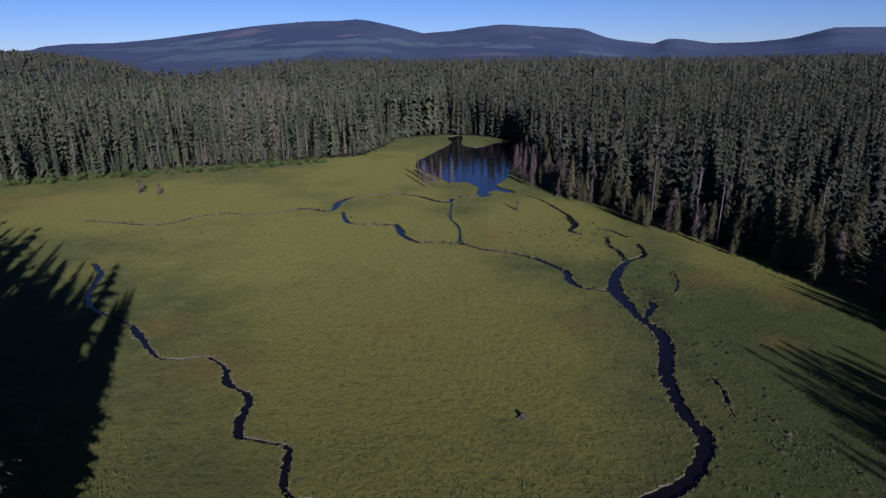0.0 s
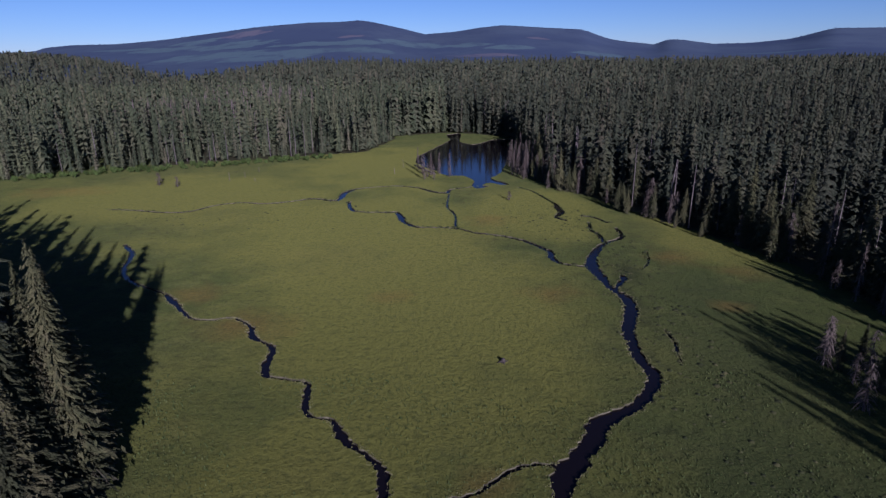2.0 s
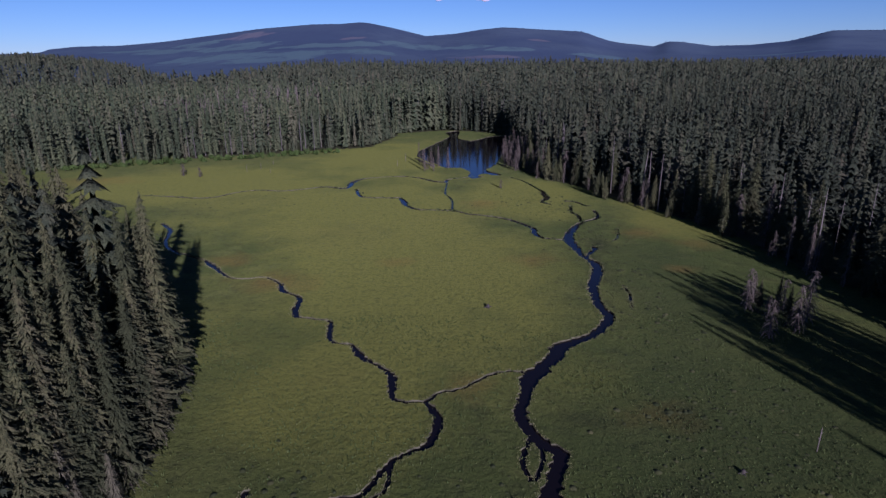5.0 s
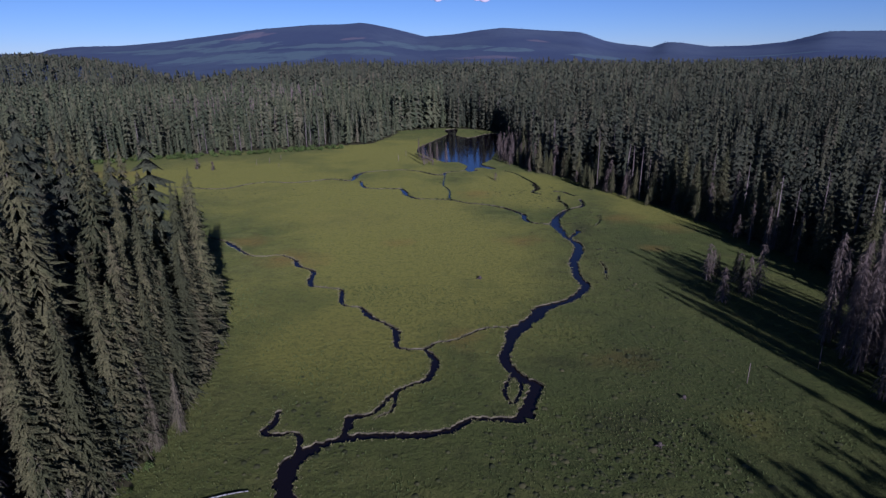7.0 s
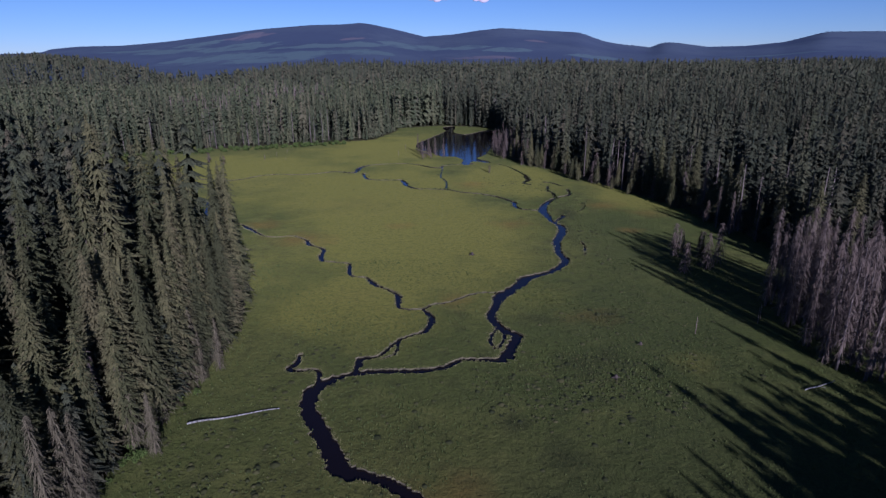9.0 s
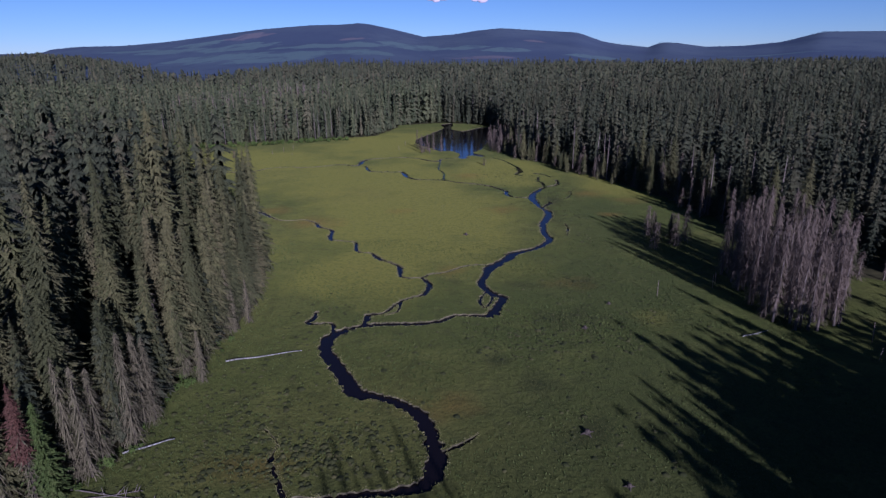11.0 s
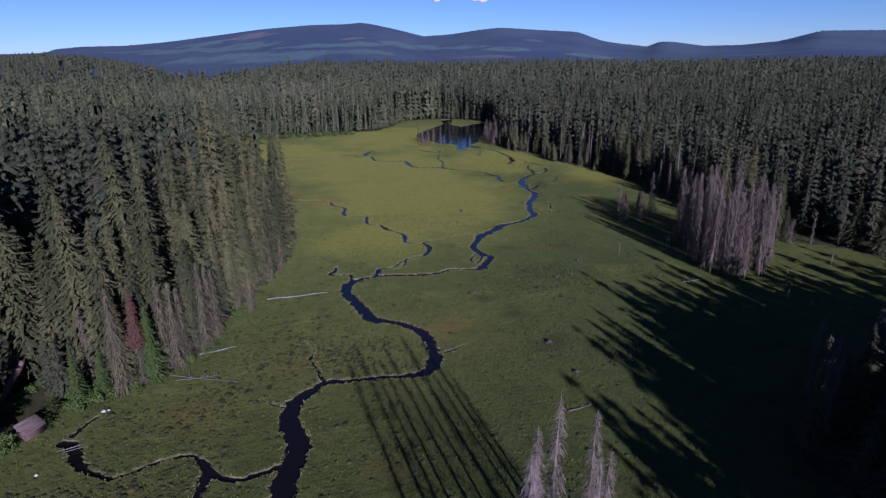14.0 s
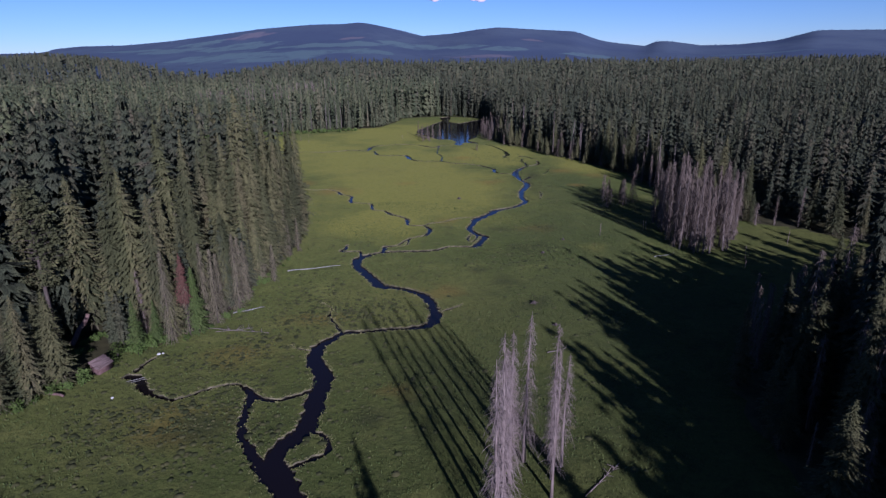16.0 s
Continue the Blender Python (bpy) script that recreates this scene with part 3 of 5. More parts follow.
def build_hills():
    xs, ys = np.arange(-3900, 3901, 60.0), np.arange(1150, 4651, 50.0)
    X, Y = np.meshgrid(xs, ys)
    Z = hill_z(X, Y)
    V = np.column_stack([X.ravel(), Y.ravel(), Z.ravel()])
    n = len(xs)
    i, j = np.meshgrid(np.arange(len(ys) - 1), np.arange(n - 1), indexing="ij")
    a = (i * n + j).ravel()
    F = np.vstack([np.column_stack([a, a + 1, a + n + 1]), np.column_stack([a, a + n + 1, a + n])])
    k = Mat("hazed_logged_hillside", rough=0.95, spec=0.05)
    # distance haze is painted in: every colour on this slope is shifted to blue
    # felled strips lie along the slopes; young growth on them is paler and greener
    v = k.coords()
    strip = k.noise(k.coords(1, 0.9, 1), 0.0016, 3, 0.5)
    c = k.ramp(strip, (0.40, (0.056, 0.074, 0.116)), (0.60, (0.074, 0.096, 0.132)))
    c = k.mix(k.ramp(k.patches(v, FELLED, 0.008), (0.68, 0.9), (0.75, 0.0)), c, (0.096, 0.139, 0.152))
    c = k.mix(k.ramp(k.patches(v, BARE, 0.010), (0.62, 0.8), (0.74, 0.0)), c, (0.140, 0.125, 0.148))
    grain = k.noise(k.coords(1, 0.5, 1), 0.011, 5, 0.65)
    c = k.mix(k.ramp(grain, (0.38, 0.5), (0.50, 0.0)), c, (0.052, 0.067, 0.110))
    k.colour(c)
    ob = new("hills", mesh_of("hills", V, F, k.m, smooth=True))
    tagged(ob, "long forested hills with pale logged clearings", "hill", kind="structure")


build_hills()


# ---- conifers ----
def skirts(b, rng, h, R, low, tiers, points):
    """Whorls of boughs like ragged umbrellas, one over the other round a slim dark core, all on one stem."""
    pts, tris, last = [], [], None
    step = (h - low) / tiers
    for i in range(tiers):
        u = i / tiers
        z = low + (h - low) * u**0.95 + step * rng.uniform(-0.45, 0.45)
        r = R * 1.15 * (1 - u) ** 0.78 * rng.uniform(0.6, 1.25) + 0.010 * h
        if i == 0:
            r *= 0.7
        top = min(h, z + max(0.62 * r, 0.8 * step))
        n0 = len(pts)
        pts.append((rng.uniform(-0.05, 0.05) * r, rng.uniform(-0.05, 0.05) * r, top))
        turn = rng.uniform(0, 6.283)
        for j in range(2 * points):
            a = turn + math.pi * (j + rng.uniform(-0.3, 0.3)) / points
            q = r * (rng.uniform(0.7, 1.35) if j % 2 else rng.uniform(0.35, 0.7))
            dz = r * (rng.uniform(-0.42, 0.02) if j % 2 else rng.uniform(0.05, 0.4))
            pts.append((q * math.cos(a), q * math.sin(a), z + dz))
        tris += [(n0, n0 + 1 + j, n0 + 1 + (j + 1) % (2 * points)) for j in range(2 * points)]
        if last is not None:
            tris.append((last, n0, n0 + 1))
        last = n0
    n0 = len(pts)
    pts += [(0.42 * R * math.cos(a), 0.42 * R * math.sin(a), low) for a in (0.3, 1.6, 2.8, 4.1, 5.3)] + [(0, 0, h * 0.97)]
    tris += [(n0 + k, n0 + (k + 1) % 5, n0 + 5) for k in range(5)] + [(last, n0 + 5, n0)]
    b.add(pts, tris)


def spruce_crown(rng, h, R, low, tiers, arms, tufts_n):
    """Drooping boughs in whorls; each a narrow spray set with small tufts of needles."""
    b = Build()
    skirts(b, rng, h * 0.99, R * 0.62, low + 0.5, 30, 10)
    lean = rng.uniform(0, 6.28)
    bulge = rng.uniform(0, 6.28)
    for i in range(tiers):
        u = i / (tiers - 1)
        z = low + (h - low) * u**0.92
        r = R * 1.15 * (1 - u) ** 0.75 * rng.uniform(0.78, 1.15) + 0.15
        if u < 0.12:
            r *= 0.75
        n = max(4, int(arms * (0.70 + 0.35 * (1 - u))))
        for j in range(n):
            a = lean + 6.283 * (j + rng.uniform(-0.4, 0.4)) / n + i * 2.4
            L = r * rng.uniform(0.5, 1.25) * (1 + 0.14 * math.sin(a + bulge + 3 * u))
            drop = L * rng.uniform(0.12, 0.5)
            zz = z + rng.uniform(-0.3, 0.3)
            ca, sa = math.cos(a), math.sin(a)

            def at(s, o, dz):
                return (ca * s - sa * o, sa * s + ca * o, zz + dz)

            w = L * rng.uniform(0.06, 0.11)
            tip = at(L, 0, -drop)
            b.add([at(0, 0, 0.12), at(0.6 * L, w, -drop * 0.85), tip, at(0.6 * L, -w, -drop * 0.85)], [(0, 1, 2), (0, 2, 3)])
            for q in range(tufts_n):
                f = 0.3 + 0.72 * (q + rng.uniform(0, 0.9)) / tufts_n
                l = (0.16 + 0.10 * L) * rng.uniform(0.6, 1.3)
                o0 = (1 if (q + j) % 2 else -1) * L * rng.uniform(0.0, 0.26) * (1.1 - 0.5 * f)
                t = rng.uniform(-0.9, 0.9) + 0.9 * (1 if o0 > 0 else -1) * (1 - f)
                d0 = -drop * f * f - rng.uniform(-0.15, 0.25)
                ct, st, k, dip = math.cos(t) * l, math.sin(t) * l, 0.32, l * rng.uniform(0.3, 1.2)
                s0 = f * L
                b.add([at(s0 - ct * 0.3, o0 - st * 0.3, d0 + 0.06), at(s0 + ct * 0.3 - st * k, o0 + st * 0.3 + ct * k, d0 - dip * 0.4), at(s0 + ct, o0 + st, d0 - dip), at(s0 + ct * 0.3 + st * k, o0 + st * 0.3 - ct * k, d0 - dip * 0.3)], [(0, 1, 2), (0, 2, 3)])
    b.add([(0.10, 0, h - 0.9), (-0.05, 0.09, h - 0.9), (-0.05, -0.09, h - 0.9), (0, 0, h + 0.5)], [(0, 1, 3), (1, 2, 3), (2, 0, 3)])
    return b


def trunk_build(rng, h, r, sides=7, top=0.02):
    b = Build()
    bend = rng.uniform(-0.25, 0.25, 2)
    n = 6
    path = [(bend[0] * math.sin(3 * k / n), bend[1] * math.sin(2.5 * k / n), h * k / n) for k in range(n + 1)]
    path[0] = (0, 0, -0.15)
    b.tube(path, [max(top, r * (1.25 if k == 0 else 1) * (1 - k / n) ** 0.8) for k in range(n + 1)], sides)
    return b


def twigs_build(rng, z0, z1, count, length, width, curl=1.0, top_taper=1.0, hooks=1):
    """Bare branches that arch out and hang down, each a tapering strip with side twigs."""
    b = Build()
    for i in range(count):
        u = rng.uniform(0, 1) ** 0.9
        z = z0 + (z1 - z0) * u
        L = length * rng.uniform(0.4, 1.1) * (1 - top_taper * u) ** 0.7 + 0.25
        a = rng.uniform(0, 6.283)
        ca, sa = math.cos(a), math.sin(a)
        side = Vector((-sa, ca, rng.uniform(-0.8, 0.8))).normalized()
        dip = curl * rng.uniform(0.35, 1.1)
        pts = [Vector((ca * s * L, sa * s * L, z + 0.25 * L * s - dip * L * s**2.4)) for s in (0.0, 0.5, 0.85, 1.0)]
        V, T = [], []
        for p, w in zip(pts, (1.0, 0.8, 0.6, 0.2)):
            V += [p - side * width * w * 0.5, p + side * width * w * 0.5]
        for q in range(3):
            T += [(2 * q, 2 * q + 1, 2 * q + 3), (2 * q, 2 * q + 3, 2 * q + 2)]
        b.add(V, T)
        for q in range(hooks):
            p = pts[1].lerp(pts[2], rng.uniform(-0.6, 1))
            e = p + Vector((rng.uniform(-0.3, 0.3), rng.uniform(-0.3, 0.3), rng.uniform(-0.75, -0.1))) * L * 0.7
            b.add([p - side * width * 0.35, p + side * width * 0.35, e], [(0, 1, 2)])
    return b


def make_spruce(seed, h, R, low, needle, label, bare=0):
    rng = np.random.default_rng(seed)
    top = new("spruce_tree")
    part("trunk", trunk_build(rng, h * 0.93, 0.011 * h + 0.04), M_BARK, top)
    part("crown", spruce_crown(rng, h, R * 1.0, low, 42 if h > 12 else 20, 9, 4), needle, top)
    if bare:
        part("lower_crown", twigs_build(rng, 0.8, low + 3.5, bare, R * 0.95, 0.10, 0.9, 0.2), M_TWIG_BROWN, top, "dead brown lower branches")
    return tagged(top, label, "tree")


def make_snag(seed, h, count, length, label, wood=None, width=0.12, low=0.06, hang=1.0, taper=0.8, stem=None):
    rng = np.random.default_rng(seed)
    top = new("dead_spruce")
    part("trunk", trunk_build(rng, h, 0.010 * h + 0.05, 7, 0.02), stem or M_SNAG, top)
    part("bare_crown", twigs_build(rng, h * low, h * 0.985, int(count * 1.2), length * hang, width, 1.15 / hang**1.5, taper, 2 if width < 0.11 else 1), wood or M_TWIG, top, "drooping bare branches")
    return tagged(top, label, "dead tree")


def make_pine(seed, h, R, low):
    """An old pine: bare thick trunk, wide domed crown of needle clumps on limbs."""
    rng = np.random.default_rng(seed)
    top = new("pine_tree")
    part("trunk", trunk_build(rng, h * 0.95, 0.52, 9), M_BARK, top, "thick bare reddish-grey trunk")
    b, limbs = Build(), Build()
    for i in range(84):
        u = (i + rng.uniform(0, 1)) / 84
        z = low + (h - low) * u**0.9
        r = R * max(0.08, 1 - u**1.7) ** 0.7 * (0.55 + 0.45 * min(1, u / 0.18)) * rng.uniform(0.6, 1.1)
        a = i * 2.4 + rng.uniform(-0.5, 0.5)
        ca, sa = math.cos(a), math.sin(a)
        end = (ca * r, sa * r, z + 0.12 * r - 0.02 * r * r)
        limbs.tube([(0, 0, z - 0.5), (ca * r * 0.5, sa * r * 0.5, z + 0.04 * r), end], [0.09, 0.06, 0.02], 3, False)
        for k in range(5):
            f = 0.35 + 0.65 * (k + rng.uniform(0, 0.8)) / 5
            c = Vector((end[0] * f, end[1] * f, z + (end[2] - z) * f)) + Vector(rng.normal(0, 0.35, 3))
            for q in range(15):
                d = Vector(rng.normal(0, 1, 3)).normalized()
                e = d.orthogonal().normalized() * rng.uniform(0.10, 0.2)
                p = c + Vector((d.x, d.y, d.z * 0.55)) * rng.uniform(0.1, 0.55)
                d = Vector((d.x, d.y, d.z * 0.5 - 0.15)) * rng.uniform(0.5, 0.9)
                b.add([p, p + d * 0.5 + e, p + d, p + d * 0.5 - e], [(0, 1, 2), (0, 2, 3)])
    part("crown", b, M_NEEDLE, top)
    part("limbs", limbs, M_BARK, top)
    return tagged(top, "broad old pine with a domed crown above a bare trunk", "tree")


class Kind:
    """Models of one kind of tree, copied into the plan."""

    def __init__(self, models, group):
        self.models, self.group, self.fresh = models, group, [True] * len(models)
        for m in models:
            m["group"] = group

    def place(self, i, x, y, s=1.0, sz=None, rot=0.0, tilt=(0.0, 0.0), label=""):
        i %= len(self.models)
        ob = self.models[i]
        m = pose(x, y, 0, tilt[0], tilt[1], rot)
        if self.fresh[i]:
            self.fresh[i] = False
            ob.matrix_basis = m
        else:
            ob = copy_thing(ob, m)
        ob.scale = (s, s, sz or s)
        if label:
            ob["label"] = label
        return ob


GREEN = Kind([make_spruce(11 + i, h, R, low, M_NEEDLE, "tall narrow dark green spruce with drooping boughs", bare) for i, (h, R, low, bare) in enumerate(
    [(23, 3.1, 2.4, 90), (22, 2.8, 3.2, 120), (24, 3.4, 2.0, 80), (21, 2.6, 4.2, 150), (23, 2.9, 2.2, 90), (20, 3.2, 1.6, 70)])], "spruces at the edge of the marsh")
FRESH = Kind([make_spruce(31, 15, 2.3, 0.6, M_NEEDLE_FRESH, "younger bright green spruce at the forest edge")], "young spruces")
RUSTY = Kind([make_spruce(41, 17, 1.7, 7.5, M_NEEDLE_RED, "dying spruce with rust-red needles and bare lower trunk", 260)], "dying spruces")
M_TWIG_PALE = bark("silvery_bare_twigs", (0.104, 0.078, 0.068), (0.228, 0.184, 0.166), 2.0)
SNAG = Kind([make_snag(51 + i, h, n, L, "dead grey spruce with drooping bare branches", hang=0.8) for i, (h, n, L) in enumerate([(22, 330, 2.3), (21, 300, 2.0), (23, 360, 2.5), (18, 240, 2.0)])], "dead spruces")
SHAGGY = Kind([make_snag(65 + i, h, n, L, "dead spruce thick with fine grey-brown twigs", wood=M_TWIG_BROWN, stem=M_BARK, hang=0.85, width=0.12, taper=0.96, low=0.03) for i, (h, n, L) in enumerate([(18, 520, 3.4), (19, 460, 3.0)])], "shaggy dead spruces")
SMALL = Kind([make_snag(61, 8.5, 170, 2.0, "short dead spruce bleached grey"), make_snag(62, 6.0, 110, 1.5, "short dead spruce bleached grey")], "small dead spruces")

YOUNG = Kind([make_spruce(81, 10, 1.7, 0.5, M_NEEDLE, "young spruce standing before the forest edge", 30), make_spruce(82, 8.5, 1.3, 0.8, M_NEEDLE, "young spruce standing before the forest edge", 50)], "young edge spruces")
RNG = np.random.default_rng(7)


def scatter(x0, x1, y0, y1, step, jitter=0.6):
    """Loose points over a box, on a turned grid."""
    r = math.hypot(x1 - x0, y1 - y0) / 2
    g = np.arange(-r, r, step)
    gx, gy = np.meshgrid(g, g)
    gx = (gx + RNG.uniform(-jitter, jitter, gx.shape) * step).ravel()
    gy = (gy + RNG.uniform(-jitter, jitter, gy.shape) * step).ravel()
    c, n = math.cos(0.47), math.sin(0.47)
    x, y = gx * c - gy * n + (x0 + x1) / 2, gx * n + gy * c + (y0 + y1) / 2
    keep = (x > x0) & (x < x1) & (y > y0) & (y < y1)
    return x[keep], y[keep]


FOREST_WEST = EDGE_WEST + [(-900, 150), (-900, -160), (-80, -90)]
FOREST_NORTH = EDGE_NORTHWEST + EDGE_EAST + [(400, -20), (3500, -20), (3500, 3000), (-3500, 3000), (-3500, 150)]
FOREST_SOUTH = EDGE_SOUTHEAST + [(400, -40), (400, -260)]


def in_forest(x, y):
    return in_poly(FOREST_WEST, x, y) | in_poly(FOREST_NORTH, x, y) | in_poly(FOREST_SOUTH, x, y)


def west_height(dist):
    """The western stand rises from its edge to full height."""
    return 24.0 + 10.0 * min(1.0, dist / 7.0)


def near_trees():
    """Trees of the near edges, each a thing of its own. Returns the rest for the joined stand."""
    x, y = scatter(-260, 300, -150, 400, 6.3)
    keep = in_forest(x, y) & ~in_poly(FOREST_WEST, x, y) & ~in_poly(FOREST_SOUTH, x, y) & ~in_water(x, y)
    wx, wy = scatter(-260, -30, -110, 190, 4.6)
    west = in_poly(FOREST_WEST, wx, wy) & (np.hypot((wx + 62.5) * 0.5 + (wy + 51), (wx + 62.5) - 0.3 * (wy + 51)) > 5.0)
    ex, ey = scatter(30, 230, -250, -30, 4.4)
    along, off = (ex - 50.6) * SUN_TO.x + (ey + 92.6) * SUN_TO.y, (ex - 50.6) * SUN_TO.y - (ey + 92.6) * SUN_TO.x
    extra = in_poly(FOREST_SOUTH, ex, ey) & ~((np.abs(off) < 2.2) & (along > -6) & (along < 58))
    x, y = np.r_[x[keep], wx[west], ex[extra]], np.r_[y[keep], wy[west], ey[extra]]
    dw, de, ds = edge_dist(EDGE_WEST[:14], x, y), edge_dist(EDGE_EAST, x, y), edge_dist(EDGE_SOUTHEAST[3:10], x, y)
    mine = ((dw < 14) & (y < 75) & (x > -86)) | ((de < 6) & (y < 190)) | ((ds < 15) & (y > -112) & (x < 98))
    order = np.nonzero(mine)[0][:330]
    mine[:] = False
    mine[order] = True
    for i in order:
        px, py = x[i], y[i]
        s = (RNG.uniform(0.95, 1.15) if RNG.uniform() < 0.65 else RNG.uniform(0.55, 0.85)) * (0.85 if de[i] < 3 else 0.62 if ds[i] < 4 else 0.97 if ds[i] < 15 else 1.0)
        rot, tilt = RNG.uniform(0, 360), RNG.uniform(-1.5, 1.5, 2)
        dead = RNG.uniform() < (0.5 if ds[i] < 5 else 0.1 if ds[i] < 15 else 0.42 if de[i] < 5.5 and py < 120 else 0.07 if dw[i] < 4 else 0.02)
        if -84 < px < -59 and py < -40:
            continue
        if dead:
            SNAG.place(int(RNG.integers(4)), px, py, s * 0.95, None, rot, tilt)
        else:
            tall = west_height(dw[i]) / 22 if dw[i] < 20 else 1.0
            GREEN.place(int(RNG.integers(6)), px, py, s * (0.4 + 0.6 * tall) * RNG.uniform(0.85, 1.2), s * tall * RNG.uniform(0.8, 1.12), rot, tilt)
    return x[~mine], y[~mine]


REST_X, REST_Y = near_trees()

# grey dead trees at the rim of the southern stand, and along the foot of the western one
for px, py, w in ((63.9, -46.1, 0.68), (64.9, -49.3, 0.74), (69.7, -51.4, 0.78), (82.6, -40.7, 0.66), (71.5, -42.9, 0.52), (82.0, -49.6, 0.82), (67.0, -46.6, 0.7), (76.5, -43.0, 0.62), (61.0, -52.5, 0.66), (88.5, -40.5, 0.7), (95.0, -40.0, 0.75), (60.0, -57.0, 0.7)):
    SNAG.place(int(RNG.integers(4)), px, py, w, None, RNG.uniform(0, 360), RNG.uniform(-2, 2, 2), "bleached dead spruce at the rim of the dark stand")
for px, py, w in ((-41.0, -9.6, 0.6), (-40.2, -22.6, 0.55), (-39.4, 8.2, 0.55), (-42.8, -32.5, 0.6), (-50.1, -13.0, 0.75)):
    SHAGGY.place(int(RNG.integers(2)), px, py, w * 1.35, None, RNG.uniform(0, 360), RNG.uniform(-2, 2, 2), "dead grey-brown spruce at the foot of the green stand")

# high spires that stand out of the southern stand
for px, py, h in ((61.7, -78.5, 26), (87.1, -47.8, 24), (73.5, -66.6, 27), (89.0, -55.7, 25)):
    GREEN.place(int(RNG.integers(6)), px, py, 0.95, h / 22, RNG.uniform(0, 360), label="tall slender spruce above the rest of the stand")
for px, py, h in ((65.2, -60.7, 24), (78.0, -61.0, 24), (59.4, -84.1, 22), (70.5, -56.0, 22), (62.0, -66.0, 21)):
    SNAG.place(int(RNG.integers(4)), px, py, 0.95, h / 22, RNG.uniform(0, 360), label="tall grey dead spruce above the rest of the stand")
# young and dying trees step out of the shade of the east edge
rim = np.repeat(spline([(a, c, 0) for a, c in EDGE_EAST[1:18]], 4.4)[:, :2], 2, 0)
for px, py in rim:
    if RNG.uniform() < 0.8:
        out = RNG.uniform(-2.5, 3.5)
        px, py = px - out, py - RNG.uniform(-1.5, 3)
        w = RNG.uniform(0.75, 1.55) - 0.1 * out
        if RNG.uniform() < 0.3:
            SMALL.place(int(RNG.integers(2)), px, py, w, w * RNG.uniform(0.9, 1.4), RNG.uniform(0, 360))
        else:
            YOUNG.place(int(RNG.integers(2)), px, py, w, w * RNG.uniform(0.8, 1.2), RNG.uniform(0, 360))
# the dead stand on the marsh
sx, sy = scatter(68, 97, 3, 50, 3.1)
ok = in_poly(DEAD_STAND, sx, sy)
for px, py in zip(sx[ok], sy[ok]):
    SNAG.place(int(RNG.integers(4)), px, py, RNG.uniform(0.8, 1.03), None, RNG.uniform(0, 360), RNG.uniform(-2, 2, 2), "dead grey spruce in a dense bleached stand")
TALL = Kind([make_snag(71 + i, h, n, L, "tall silvery dead spruce standing in the marsh", wood=M_TWIG_PALE, width=0.055, low=low, hang=0.9, taper=0.97, stem=M_TWIG_PALE) for i, (h, n, L, low) in enumerate([(23, 400, 2.9, 0.12), (22, 290, 2.6, 0.28), (24, 420, 2.9, 0.14)])], "tall dead spruces")
# the tall snags by the stream
for px, py, s, i in ((16.0, -80.8, 0.98, 0), (19.6, -81.1, 0.88, 2), (21.0, -82.0, 0.78, 1), (14.0, -81.0, 0.80, 1), (13.6, -85.0, 0.92, 2), (12.6, -88.4, 0.97, 1), (12.0, -91.5, 0.97, 0), (19.2, -84.5, 0.85, 1), (18.6, -88.0, 0.78, 1), (11.6, -95.0, 1.1, 2), (10.8, -98.5, 1.12, 0)):
    TALL.place(i, px, py, s, s, RNG.uniform(0, 360), RNG.uniform(-1.5, 1.5, 2))
for px, py, s in ((11, -130, 1.0), (12.5, -139, 1.0), (-33, -141, 1.0), (34, -121, 1.0)):
    GREEN.place(3, px, py, s, None, 40)
GREEN.place(2, 50.6, -92.6, 1.02, 0.70, 10, label="small spruce catching the sun at its tip")
for px, py, i, s in ((66.6, 72.1, 0, 1.05), (64.3, 58.3, 1, 1.3), (71.1, 61.4, 0, 1.1), (75.8, 65.7, 0, 1.25), (69.5, 75.5, 1, 1.1), (67.8, 66.0, 1, 0.9), (73.4, 70.4, 1, 1.2)):
    SMALL.place(i, px, py, s, s * 1.05, RNG.uniform(0, 360))
for px, py, s in ((68.2, 70.5, 0.36), (70.6, 63.8, 0.42), (74.2, 73.6, 0.34), (65.6, 60.6, 0.3)):
    GREEN.place(3, px, py, s, None, RNG.uniform(0, 360), label="stunted dark spruce alone on the marsh")
for px, py in ((90, 99), (91, 92), (95, 84)):
    SNAG.place(3, px, py, 0.75, None, RNG.uniform(0, 360))
# pond shore snags
for px, py in ((-9.3, 247), (-6.7, 239), (-3.8, 233.4), (-5.1, 242.2), (-11.5, 254.3), (-1.6, 244.3), (3.1, 238.4), (-8, 233.6)):
    SMALL.place(int(RNG.integers(2)), px, py, RNG.uniform(0.5, 0.8), RNG.uniform(1.0, 1.3), RNG.uniform(0, 360))
for px, py in ((32, 262), (33, 254), (34, 245), (39, 267), (40.3, 260), (41.5, 252), (39.4, 282), (40.6, 232), (42, 226), (35, 232), (31.5, 243), (44, 281), (43.5, 242), (37, 238), (38, 250), (44, 262), (33.5, 268), (36, 274), (41, 272), (45, 250), (46, 240), (38, 244), (36, 258), (44, 270), (47, 228), (44, 220), (33, 238), (48, 262)):
    SMALL.place(0, px, py, RNG.uniform(0.8, 1.1), RNG.uniform(1.1, 1.7), RNG.uniform(0, 360))
